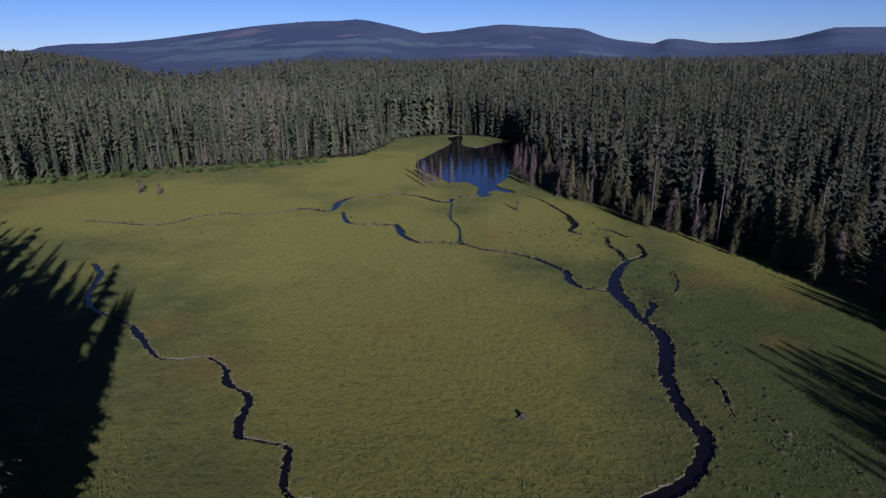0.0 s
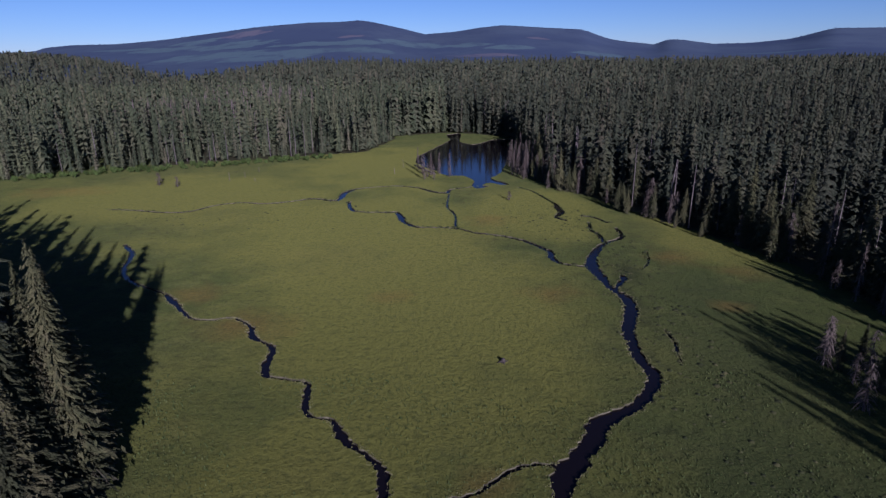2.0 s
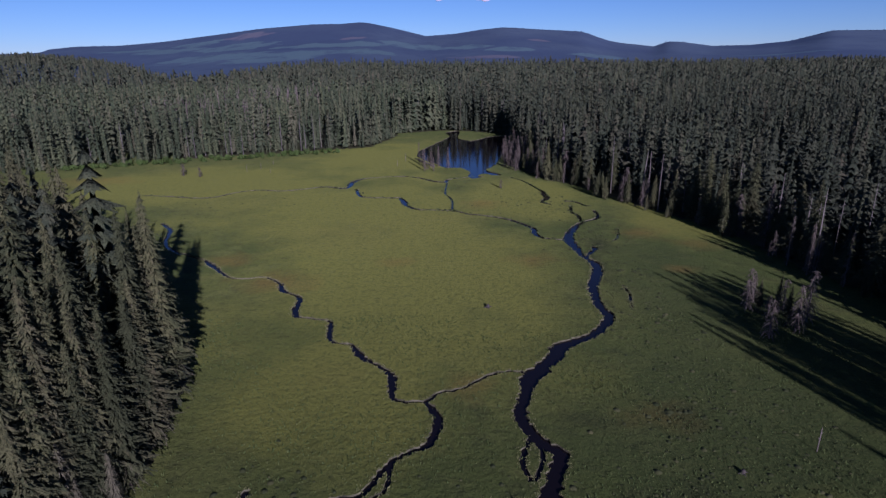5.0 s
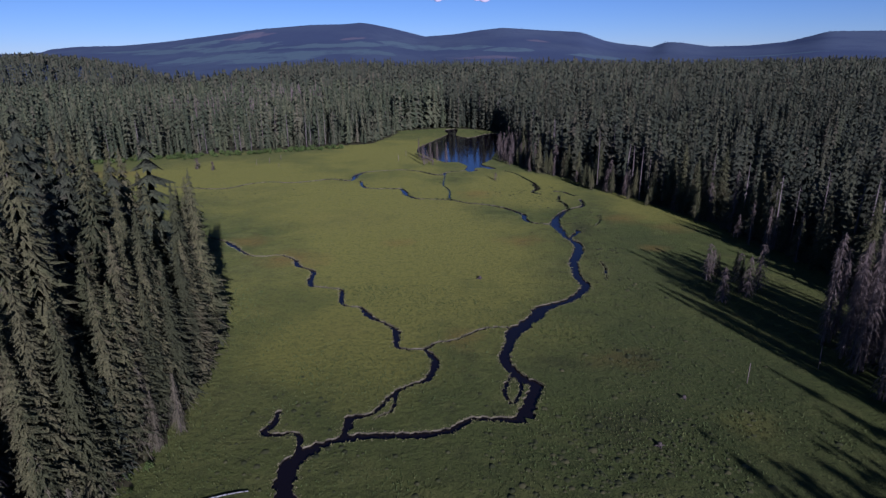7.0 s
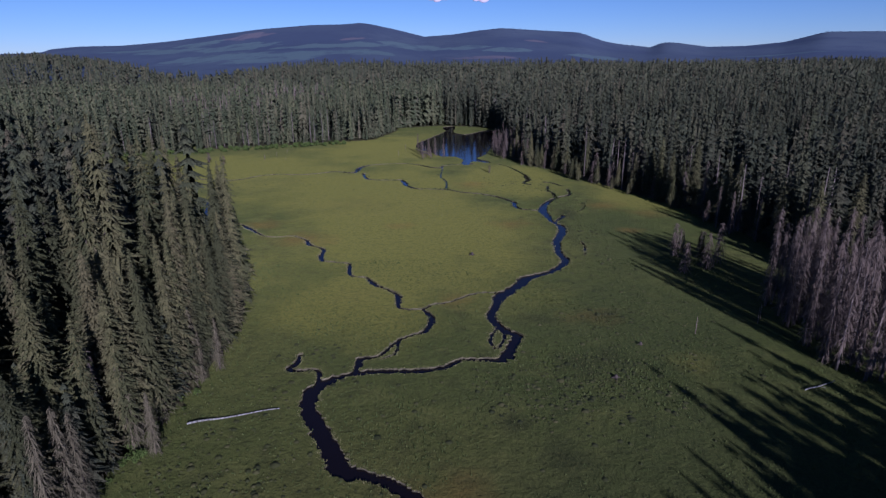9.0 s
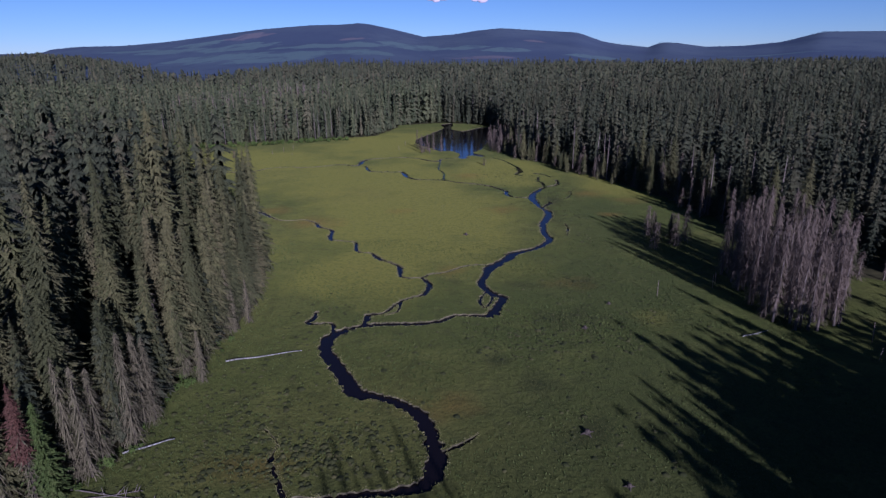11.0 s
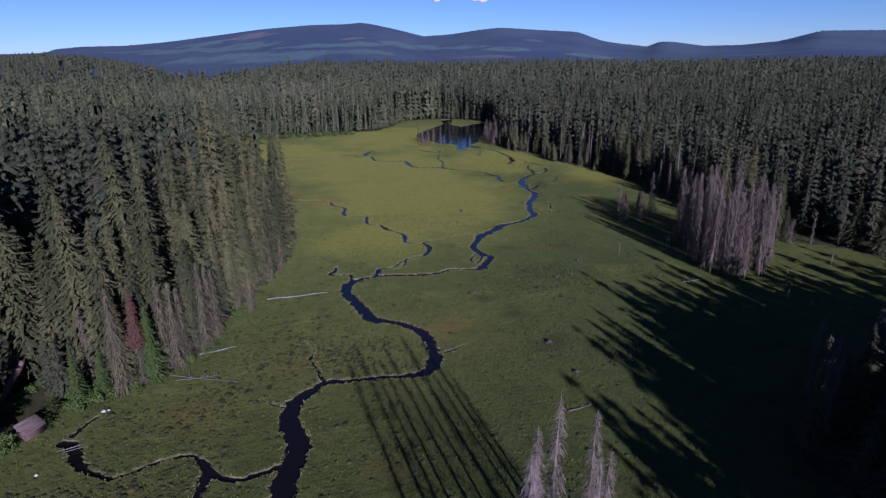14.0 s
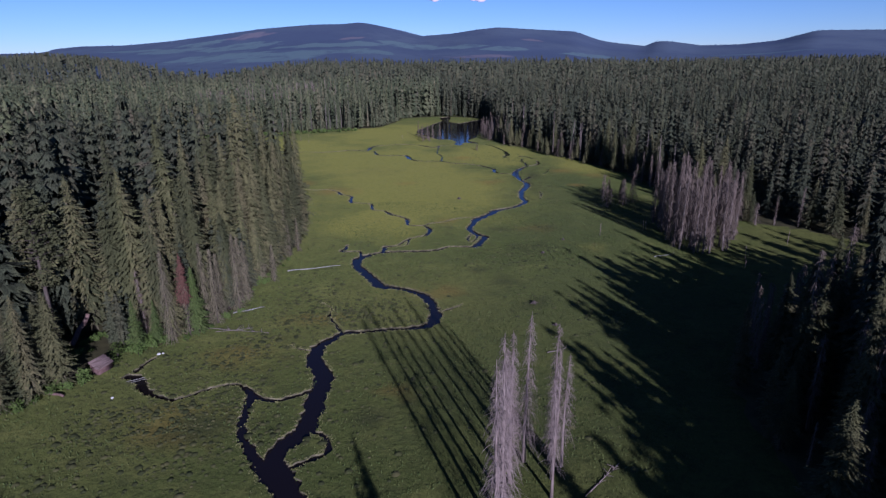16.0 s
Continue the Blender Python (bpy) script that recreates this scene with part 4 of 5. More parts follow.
for px, py, s, sz in ((-45.2, 40.2, 1.0, 1.36), (-43.4, 38.2, 1.0, 1.28), (-42.4, 36.4, 0.85, 1.0), (-41.6, 29.5, 0.95, 1.2), (-40.2, 21.0, 0.9, 1.1), (-41.2, 13.0, 1.05, 1.4), (-40.2, -4.0, 0.9, 1.15), (-62, 50, 1.2, 1.55), (-70, 57, 1.2, 1.65), (-76, 61, 1.25, 1.7), (-83, 66, 1.25, 1.7), (-90, 72, 1.25, 1.7), (-98, 80, 1.25, 1.65), (-106, 88, 1.25, 1.6)):
    GREEN.place(int(RNG.integers(6)), px, py, s, sz, RNG.uniform(0, 360))
for px, py, w, h in ((-60.6, -60.0, 0.95, 0.78), (-62.9, -63.9, 0.9, 0.92), (-68.5, -52.3, 0.8, 0.56), (-66.5, -62.0, 0.85, 0.7), (-65.5, -68.5, 0.9, 0.6)):
    GREEN.place(int(RNG.integers(6)), px, py, w, h, 75, label="shorter spruce in front of the old pine")
make_pine(91, 31.0, 6.4, 12.5).matrix_basis = pose(-70.3, -45.2, 0, 0, 0, 40)
make_pine(92, 29.0, 5.0, 13.0).matrix_basis = pose(-79.0, -47.0, 0, 0, 0, 150)
# the outermost row of the west stand, full to its northern tip
for i in range(22):
    u = 6 + i / 22 * 5
    a, c = EDGE_WEST[int(u)], EDGE_WEST[int(u) + 1]
    k = u - int(u)
    w = RNG.uniform(0.85, 1.15)
    GREEN.place(int(RNG.integers(6)), a[0] + (c[0] - a[0]) * k + RNG.uniform(-1.6, 0.4), a[1] + (c[1] - a[1]) * k + RNG.uniform(-0.8, 0.8), w, w * RNG.uniform(1.0, 1.3), RNG.uniform(0, 360))
# singled-out trees of the west edge
RUSTY.place(0, -46.2, -41.2, 0.8, 1.02, 20)
for px, py, s, sz in ((-48.8, -43.2, 0.85, 1.05), (-44.6, -35.6, 0.8, 0.95)):
    SHAGGY.place(int(RNG.integers(2)), px, py, s, sz, RNG.uniform(0, 360), label="half-dead brown spruce with its twigs down to the ground")
for px, py, s in ((-44.9, -39.9, 0.95), (-53.5, -47.5, 0.7), (-51.2, -44.2, 0.6)):
    FRESH.place(0, px, py, s, None, RNG.uniform(0, 360))
for px, py, s in ((-42.6, -35.6, 0.8), (-40.4, -28.4, 0.85), (-37.2, -11.6, 0.5), (-38.2, 8.2, 0.45), (-36.7, 12.0, 0.5), (-41, -24, 0.8)):
    SHAGGY.place(int(RNG.integers(2)), px, py, s, s * 1.1, RNG.uniform(0, 360), label="dead brown spruce with fine twigs at the forest edge")


# ---- the joined stands behind ----
def stand(name, templates, x, y, z, h, wide, mat, label):
    """Many trees joined into one mesh."""
    Vs, Fs, n = [], [], 0
    pick = RNG.integers(len(templates), size=len(x))
    rot = RNG.uniform(0, 6.283, len(x))
    for t, (V, F) in enumerate(templates):
        q = np.nonzero(pick == t)[0]
        if not len(q):
            continue
        c, s = np.cos(rot[q])[:, None], np.sin(rot[q])[:, None]
        k = (h[q] * wide[q])[:, None]
        X = (V[None, :, 0] * c - V[None, :, 1] * s) * k + x[q][:, None]
        Y = (V[None, :, 0] * s + V[None, :, 1] * c) * k + y[q][:, None]
        Z = V[None, :, 2] * h[q][:, None] + z[q][:, None]
        Vs.append(np.stack([X, Y, Z], -1).reshape(-1, 3))
        Fs.append((F[None] + (np.arange(len(q)) * len(V))[:, None, None] + n).reshape(-1, 3))
        n += len(q) * len(V)
    return tagged(new(name, mesh_of(name, np.vstack(Vs), np.vstack(Fs), mat)), label, "forest", kind="stuff")


def crown_template(rng, tiers, points, R=0.105, low=0.07):
    """A far conifer of unit height."""
    b = Build()
    skirts(b, rng, 1.0, R, low, tiers, points)
    return b.arrays()


T1 = [crown_template(np.random.default_rng(90 + i), 16, 11, R, 0.07) for i, R in enumerate((0.105, 0.09, 0.12, 0.10, 0.085, 0.11))]
TM = [crown_template(np.random.default_rng(95 + i), 13, 5, R, low) for i, (R, low) in enumerate(((0.10, 0.05), (0.085, 0.10), (0.115, 0.06), (0.095, 0.04), (0.075, 0.16), (0.105, 0.08), (0.09, 0.05), (0.12, 0.05)))]
T2 = [crown_template(np.random.default_rng(100 + i), 7, 4, R, 0.08) for i, R in enumerate((0.105, 0.09, 0.12, 0.10, 0.08, 0.11))]
T3 = [crown_template(np.random.default_rng(110 + i), 3, 3, R, 0.14) for i, R in enumerate((0.12, 0.10, 0.135, 0.115, 0.09, 0.125))]
TS = [crown_template(np.random.default_rng(120 + i), 4, 4, 0.11, 0.08) for i in range(4)]


def far_weight(x, y):
    """Distance from the middle of the flight line."""
    return np.hypot(x - 4, y - np.clip(y, -150, 0))


def grow(name, templates, x, y, mat, label, wide=1.0, tall=22.0, vary=0.22, share=0.72):
    # a few high trees stand well above the lower storey
    high = RNG.uniform(0, 1, len(x)) < share
    h = tall * np.where(high, np.clip(RNG.normal(1.04, vary * 0.65, len(x)), 0.7, 1.4), RNG.uniform(0.5, 0.9, len(x)))
    edge = np.minimum(np.minimum(edge_dist(EDGE_EAST, x, y), edge_dist(EDGE_NORTHWEST, x, y)), edge_dist(EDGE_WEST, x, y))
    h *= np.where(edge < 6, RNG.uniform(0.55, 0.95, len(x)) + 0.25 * (y > 300), 1.0)
    h *= np.where((y > 350) & (y < 470) & (x > -40) & (x < 80), 1.08, 1.0)
    h *= np.where((x < -38) & (y < 190) & (edge > 6), 1.42, 1.0)
    # southern trees, many out of view, are heightened to throw shade on the rim
    h *= np.where((x > 30) & (y < -30) & (edge_dist(EDGE_SOUTHEAST, x, y) > 9), np.where(y < -118, 1.45, 1.08), 1.0)
    h = np.where((x > 30) & (y < -30), np.maximum(h, tall * RNG.uniform(0.85, 1.12, len(x))), h)
    h = np.where(((x > 64) & (y < -112)) | ((x > 80) & (y < -90)), tall * RNG.uniform(1.45, 1.75, len(x)), h)
    return stand(name, templates, x, y, np.maximum(hill_z(x, y), 0), h, wide * RNG.uniform(0.8, 1.6, len(x)), mat, label)


tip = spline([(a, c, 0) for a, c in EDGE_WEST[10:17]], 3.6)[:, :2]
for off in (4.0, 8.0, 12.0):
    REST_X, REST_Y = np.r_[REST_X, tip[:, 0] - 0.75 * off + RNG.uniform(-1, 1, len(tip))], np.r_[REST_Y, tip[:, 1] - 0.66 * off + RNG.uniform(-1, 1, len(tip))]
nx, ny = scatter(-60, 48, 300, 440, 5.6)
keep = in_poly(FOREST_NORTH, nx, ny)
REST_X, REST_Y = np.r_[REST_X, nx[keep]], np.r_[REST_Y, ny[keep]]
d = far_weight(REST_X, REST_Y)
inner = lambda px, py: np.abs(px - 5) < 0.80 * (py + 149) + 20
seen = inner(REST_X, REST_Y) | inner(REST_X - 20, REST_Y + 58)
close = seen & (d < 150)
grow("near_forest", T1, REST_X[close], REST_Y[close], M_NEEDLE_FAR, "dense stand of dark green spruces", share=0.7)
# lower storey that fills the feet of the stands
ux, uy = scatter(-75, -36, -68, 66, 4.2)
under = in_poly(FOREST_WEST, ux, uy) & (np.hypot((ux + 62.5) * 0.5 + (uy + 51), (ux + 62.5) - 0.3 * (uy + 51)) > 6.0)
under &= ~((ux < -62) & (uy < -41))
ux, uy = ux[under], uy[under]
stand("lower_storey", T1, ux, uy, np.zeros(len(ux)), RNG.uniform(9, 21, len(ux)), RNG.uniform(1.0, 1.7, len(ux)), M_NEEDLE_FAR, "shorter spruces filling the western stand")
vx, vy = scatter(-230, 40, 215, 410, 5.0)
under = in_poly(FOREST_NORTH, vx, vy) & (edge_dist(EDGE_NORTHWEST, vx, vy) < 11)
vx, vy = vx[under], vy[under]
stand("edge_thicket", TM, vx, vy, np.zeros(len(vx)), RNG.uniform(4, 13, len(vx)), RNG.uniform(1.0, 1.9, len(vx)), M_NEEDLE_HAZED, "young conifers along the far forest edge")
grow("side_forest", TS, REST_X[~seen], REST_Y[~seen], M_NEEDLE_FAR, "spruce forest beside the marsh", 1.1)
for name, side, needles, what in (("east_forest", REST_X > 2, M_NEEDLE_FAR, "dark spruce forest beyond the marsh"), ("west_forest", REST_X <= 2, M_NEEDLE_HAZED, "grey-green conifer forest beyond the marsh")):
    pick = seen & ~close & side
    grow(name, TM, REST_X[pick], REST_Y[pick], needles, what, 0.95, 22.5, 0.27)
mx, my = scatter(-1000, 1000, -60, 700, 7.8)
keep = in_forest(mx, my) & ~((mx > -260) & (mx < 300) & (my < 400)) & (np.abs(mx - 4) < 0.80 * (my + 240))
keep &= np.array([noise.noise((a * 0.013, c * 0.009, 4.0)) for a, c in zip(mx, my)]) > RNG.uniform(-1.0, -0.15, len(mx))
mx, my = mx[keep], my[keep]
grow("back_forest_east", T2, mx[mx > 2], my[mx > 2], M_NEEDLE_FAR, "wide spruce forest running back to the hills", 1.1, 22.0, 0.26)
grow("back_forest_west", T2, mx[mx <= 2], my[mx <= 2], M_NEEDLE_HAZED, "wide grey-green conifer forest running back to the hills", 1.1, 22.0, 0.26)
gx = np.r_[RNG.normal(-150, 26, 130), RNG.normal(-178, 22, 90), RNG.normal(-215, 30, 60)]
gy = np.r_[RNG.normal(520, 26, 130), RNG.normal(400, 18, 90), RNG.normal(640, 30, 60)]


def trunk_template(rng):
    b = Build()
    b.tube([(0, 0, -0.01), (rng.uniform(-0.01, 0.01), 0, 0.5), (rng.uniform(-0.02, 0.02), 0, 1.0)], [0.013, 0.009, 0.003], 3, False)
    for i in range(14):
        z, a, l = rng.uniform(0.2, 0.95), rng.uniform(0, 6.28), rng.uniform(0.03, 0.07)
        c, d = math.cos(a), math.sin(a)
        b.add([(0, 0, z + 0.004), (0, 0, z - 0.004), (c * l, d * l, z - l * 0.5)], [(0, 1, 2)])
    return b.arrays()


DEAD = [trunk_template(np.random.default_rng(160 + i)) for i in range(4)]
stand("grey_dead_forest", DEAD, gx, gy, np.zeros(len(gx)), RNG.uniform(17, 26, len(gx)), RNG.uniform(1.0, 1.9, len(gx)), M_TWIG_PALE, "patches of grey dead trunks in the forest")
px, py = scatter(-190, 140, 70, 420, 7.5)
rim = np.minimum(edge_dist(EDGE_NORTHWEST, px, py), edge_dist(EDGE_EAST, px, py))
keep = in_poly(FOREST_NORTH, px, py) & (rim < 24) & (RNG.uniform(0, 1, len(px)) < 0.45)
px, py = px[keep], py[keep]
stand("pale_trunks", [trunk_template(np.random.default_rng(150 + i)) for i in range(4)], px, py, np.zeros(len(px)), RNG.uniform(13, 23, len(px)), RNG.uniform(0.8, 1.5, len(px)), M_SNAG, "pale bare trunks among the spruces at the forest edge")
fx, fy = scatter(-2000, 2100, 700, 2150, 17.0)
b = fx * 3900 / fy
keep = (np.abs(fx) < 0.80 * (fy + 240)) & (fy < 2150 - 1000 * np.exp(-(((b + 1650) / 420) ** 2)) + RNG.uniform(-90, 60, len(fx)))
grow("distant_forest", T3, fx[keep], fy[keep], M_NEEDLE_FAR, "distant spruce forest", 1.6, 22.0, 0.3)
hx, hy = scatter(-3600, 3600, 3850, 4080, 26)
keep = np.abs(hx) < 0.82 * (hy + 200)
hx, hy = hx[keep], hy[keep]
stand("hill_forest", T3[:3], hx, hy, hill_z(hx, hy), RNG.uniform(2, 5, len(hx)), RNG.uniform(8, 16.0, len(hx)), M_HILL_HAZED, "conifer forest along the skyline of the far hills")


# ---- sedge, fringe and shrubs ----
def tufts(name, x, y, mat, label, hmin, hmax, blades_n, spread, lean=0.5):
    n = len(x)
    k = n * blades_n
    X, Y = np.repeat(x, blades_n) + RNG.normal(0, spread, k), np.repeat(y, blades_n) + RNG.normal(0, spread, k)
    H, A, W = RNG.uniform(hmin, hmax, k), RNG.uniform(0, 6.283, k), RNG.uniform(0.05, 0.14, k)
    B = RNG.uniform(0, 6.283, k)
    z0 = np.full(k, -0.08)
    p = np.stack([X - W * np.cos(A), Y - W * np.sin(A), z0], -1)
    q = np.stack([X + W * np.cos(A), Y + W * np.sin(A), z0], -1)
    r = np.stack([X + lean * H * np.cos(B) * RNG.uniform(0, 1, k), Y + lean * H * np.sin(B) * RNG.uniform(0, 1, k), H], -1)
    V = np.stack([p, q, r], 1).reshape(-1, 3)
    return tagged(new(name, mesh_of(name, V, np.arange(k * 3).reshape(-1, 3), mat)), label, "grass", kind="stuff")


tx, ty = scatter(-75, 75, -105, 70, 0.8)
dense = np.array([noise.noise((a * 0.05, c * 0.05, 2.0)) for a, c in zip(tx, ty)])
keep = (dense > RNG.uniform(-0.35, 0.5, len(tx))) & ~in_water(tx, ty) & ~in_forest(tx, ty)
tufts("sedge_grass", tx[keep], ty[keep], M_BLADE, "green and yellow sedge tussocks covering the marsh", 0.12, 0.38, 3, 0.26)
bp = BANK_POINTS[(BANK_POINTS[:, 1] < 110)]
bp = np.repeat(bp, 3, 0)
bx, by = bp[:, 0] + RNG.normal(0, 0.2, len(bp)), bp[:, 1] + RNG.normal(0, 0.2, len(bp))
dry = ~in_water(bx, by)
tufts("bank_sedge", bx[dry], by[dry], M_FRINGE, "pale dry sedge fringe along the stream banks", 0.06, 0.22, 3, 0.16)


fp = BANK_POINTS[(BANK_POINTS[:, 1] >= 110) & (BANK_POINTS[:, 1] < 235)]
fp = fp[RNG.uniform(0, 1, len(fp)) < 0.6]
fx, fy = fp[:, 0] + RNG.normal(0, 0.15, len(fp)), fp[:, 1] + RNG.normal(0, 0.15, len(fp))
tufts("creek_sedge", fx, fy, M_BLADE, "taller green sedge leaning over the narrow creeks", 0.15, 0.5, 2, 0.15)


def hummock_template(rng):
    b = Build()
    rim = 7
    pts = [(rng.uniform(-0.1, 0.1), rng.uniform(-0.1, 0.1), 1.0)]
    for r, z in ((0.42, 0.75), (1.0, -0.2)):
        for k in range(rim):
            a = 6.283 * (k + rng.uniform(-0.3, 0.3)) / rim
            q = r * rng.uniform(0.7, 1.3)
            pts.append((q * math.cos(a), q * math.sin(a), z * rng.uniform(0.7, 1.2)))
    tris = [(0, 1 + k, 1 + (k + 1) % rim) for k in range(rim)]
    for k in range(rim):
        a, c = 1 + k, 1 + (k + 1) % rim
        tris += [(a, a + rim, c + rim), (a, c + rim, c)]
    b.add(pts, tris)
    return b.arrays()


# tussocks gather in rough patches: x, y, reach along x, reach along y, how many
ROUGH = [(-22, -32, 9, 6, 600), (-30, -18, 8, 9, 380), (-8, -30, 6, 5, 200), (24, 3, 7, 6, 260), (36, 12, 8, 10, 260), (-33, -52, 9, 9, 700), (-40, -70, 10, 8, 700), (-20, 10, 5, 6, 120), (-30, -75, 12, 9, 700),
    (44, 34, 8, 9, 160), (30, -30, 8, 9, 160), (0, -60, 10, 12, 160), (45, 85, 6, 25, 420), (47, 125, 6, 16, 260), (10, 5, 18, 8, 160), (26, -62, 8, 10, 160), (-90, 165, 22, 10, 160), (35, 165, 12, 14, 260)]
hxy = np.vstack([np.column_stack([RNG.normal(px, rx, n), RNG.normal(py, ry, n)]) for px, py, rx, ry, n in ROUGH])
rough_n = len(hxy)
for line, many in ((CREEK_MIDDLE, 170), (CREEK_NORTH, 90), *((q, 16) for q in SIDE_CREEKS[:7])):
    S = spline(line, 0.5)[:, :2]
    hxy = np.vstack([hxy, S[RNG.integers(len(S), size=many)] + RNG.normal(0, 0.75, (many, 2))])
rough_n = int(np.sum((~in_water(hxy[:, 0], hxy[:, 1]) & ~in_forest(hxy[:, 0], hxy[:, 1]))[:rough_n]))
hxy = hxy[~in_water(hxy[:, 0], hxy[:, 1]) & ~in_forest(hxy[:, 0], hxy[:, 1])]
size = RNG.uniform(0.08, 0.26, len(hxy)) * RNG.uniform(0.6, 1.2, len(hxy)) * np.where(np.arange(len(hxy)) > rough_n, 1.3, 1.0)
stand("tussock_field", [hummock_template(np.random.default_rng(130 + i)) for i in range(5)], hxy[:, 0], hxy[:, 1], np.zeros(len(hxy)) - 0.05, size, RNG.uniform(1.2, 3.4, len(hxy)), M_TUSSOCK, "rough patches of sedge tussocks")["category"] = "grass"


def make_shrub(seed, leaves):
    rng = np.random.default_rng(seed)
    top = new("willow_shrub")
    st = Build()
    for i in range(5):
        a, l = rng.uniform(0, 6.28), rng.uniform(0.4, 0.8)
        st.tube([(0, 0, -0.1), (l * 0.4 * math.cos(a), l * 0.4 * math.sin(a), 0.6), (l * math.cos(a), l * math.sin(a), 1.3)], [0.05, 0.035, 0.015], 4)
    part("stem", st, M_BARK, top)
    lf = Build()
    for i in range(leaves):
        v = rng.normal(0, 1, 3)
        v /= np.linalg.norm(v)
        k = rng.uniform(0.55, 1.05) * (0.8 + 0.35 * math.sin(3 * math.atan2(v[1], v[0]) + seed))
        c = Vector((v[0] * 1.1 * k, v[1] * 1.1 * k, 0.95 + v[2] * 0.85 * k))
        e = Vector(rng.normal(0, 1, 3)).normalized() * rng.uniform(0.12, 0.26)
        g = e.orthogonal().normalized() * rng.uniform(0.06, 0.12)
        lf.add([c - e, c + g, c + e, c - g], [(0, 1, 2), (0, 2, 3)])
    part("foliage", lf, M_LEAF, top)
    return tagged(top, "low leafy green willow shrub at the forest edge", "shrub")


SHRUB = Kind([make_shrub(3, 260), make_shrub(4, 300)], "willow shrubs")
for i in range(130):
    u = i / 130
    px, py = -190 + 130 * u, 238 + 52 * u
    SHRUB.place(i, px + RNG.uniform(-4, 4), py + RNG.uniform(-1, 10), RNG.uniform(0.7, 1.7), None, RNG.uniform(0, 360))
for px, py, s in ((-55.5, -53, 1.2), (-53, -49, 1.5), (-51.5, -46.5, 1.3), (-58.5, -57.5, 1.2), (-63, -64, 1.1), (-50, -44.5, 1.1), (-46, -43.5, 0.9), (-61.5, -61.5, 1.3), (-40.5, -14, 1.0), (-39, -12.8, 0.9), (-41, -2, 0.9), (-39.6, 1.5, 0.8), (-56.5, -49.5, 1.6), (-65.5, -68.5, 1.0)):
    SHRUB.place(int(px) % 2, px, py, s, s * 0.9, RNG.uniform(0, 360))
for i in range(34):
    u = i / 34 * 7
    a, c = EDGE_WEST[int(u)], EDGE_WEST[int(u) + 1]
    k = u - int(u)
    SHRUB.place(i, a[0] + (c[0] - a[0]) * k + RNG.uniform(-0.5, 2.6), a[1] + (c[1] - a[1]) * k + RNG.uniform(-2.5, 1.0), RNG.uniform(0.35, 0.8), None, RNG.uniform(0, 360), label="small leafy green bush under the trees")


for px, py, s in ((-61.9, -42.4, 0.80), (-61.6, -38.6, 0.99), (-57.3, -42.5, 1.17), (-56.8, -40.0, 0.85), (-58.8, -46.0, 1.04), (-57.0, -45.4, 1.23), (-53.3, -42.6, 0.91), (-59.0, -61.2, 1.09), (-60.8, -62.9, 1.28), (-62.0, -65.4, 0.97), (-57.1, -59.5, 1.15), (-51.0, -40.1, 0.84), (-47.5, -40.2, 1.02), (-60.0, -35.9, 1.20), (-65.6, -34.4, 0.89), (-63.7, -67.0, 1.07), (-53.0, -45.4, 1.26), (-46.8, -37.6, 0.95), (-41.7, -33.6, 1.13)):
    SHRUB.place(int(px) % 2, px, py, s, s * 0.85, RNG.uniform(0, 360), label="lush bright green bush at the forest edge")


for px, py, s in ((-65.8, -51.4, 0.75), (-67.3, -47.4, 0.94), (-64.1, -49.3, 1.12), (-65.4, -45.2, 0.80), (-65.1, -54.5, 0.99), (-63.2, -52.5, 1.18), (-62.5, -48.2, 0.86), (-64.3, -43.5, 1.04), (-64.5, -57.1, 1.23), (-63.9, -41.8, 0.92), (-69.9, -45.1, 1.10), (-68.2, -42.2, 0.79)):
    SHRUB.place(int(py) % 2, px, py, s, s * 0.8, RNG.uniform(0, 360), label="lush green undergrowth beside the hut")


# ---- logs, hut, stumps ----
def make_log(a, c, r0, r1, mat, label, name="fallen_log", limbs=0, seed=1, z=0.12, rise=0.0):
    rng = np.random.default_rng(seed)
    a, c = Vector((*a, r0 + z - 0.05)), Vector((*c, r1 + z - 0.05 + rise))
    top = new(name)
    top.location = (a.x, a.y, 0)
    k = Build()
    n = 9
    pts = [a.lerp(c, i / n) - Vector((a.x, a.y, 0)) + Vector((0, 0, min(0.05, r0 * 0.2) * math.sin(i * 1.7))) + (c - a).normalized().orthogonal() * min(0.08, r0 * 0.35) * math.sin(i * 1.1) for i in range(n + 1)]
    k.tube(pts, [r0 + (r1 - r0) * i / n for i in range(n + 1)], 8)
    part("stem", k, mat, top, smooth=True)
    for i in range(limbs):
        p = pts[0].lerp(pts[-1], rng.uniform(0.3, 0.95))
        e = p + Vector((rng.uniform(-1, 1), rng.uniform(-1, 1), rng.uniform(0.1, 0.9))) * 1.3
        lb = Build()
        lb.tube([p, p.lerp(e, 0.6) + Vector((0, 0, 0.1)), e], [0.06, 0.04, 0.012], 4)
        part("limb", lb, mat, top)
    return tagged(top, label, "log")


make_log((-35.6, -4.9), (-22.6, -0.8), 0.17, 0.08, M_LOG, "long bleached fallen log reaching towards the stream")
make_log((-41.0, -31.0), (-35.1, -27.6), 0.15, 0.09, M_LOG, "bleached white fallen log beside the trees")
make_log((-44.0, -38.2), (-30.5, -40.6), 0.09, 0.04, M_SNAG, "thin grey fallen tree with broken limbs", limbs=7, seed=3)
make_log((-41.5, -40.0), (-34.5, -38.4), 0.08, 0.04, M_SNAG, "thin grey fallen tree with broken limbs", limbs=5, seed=4)
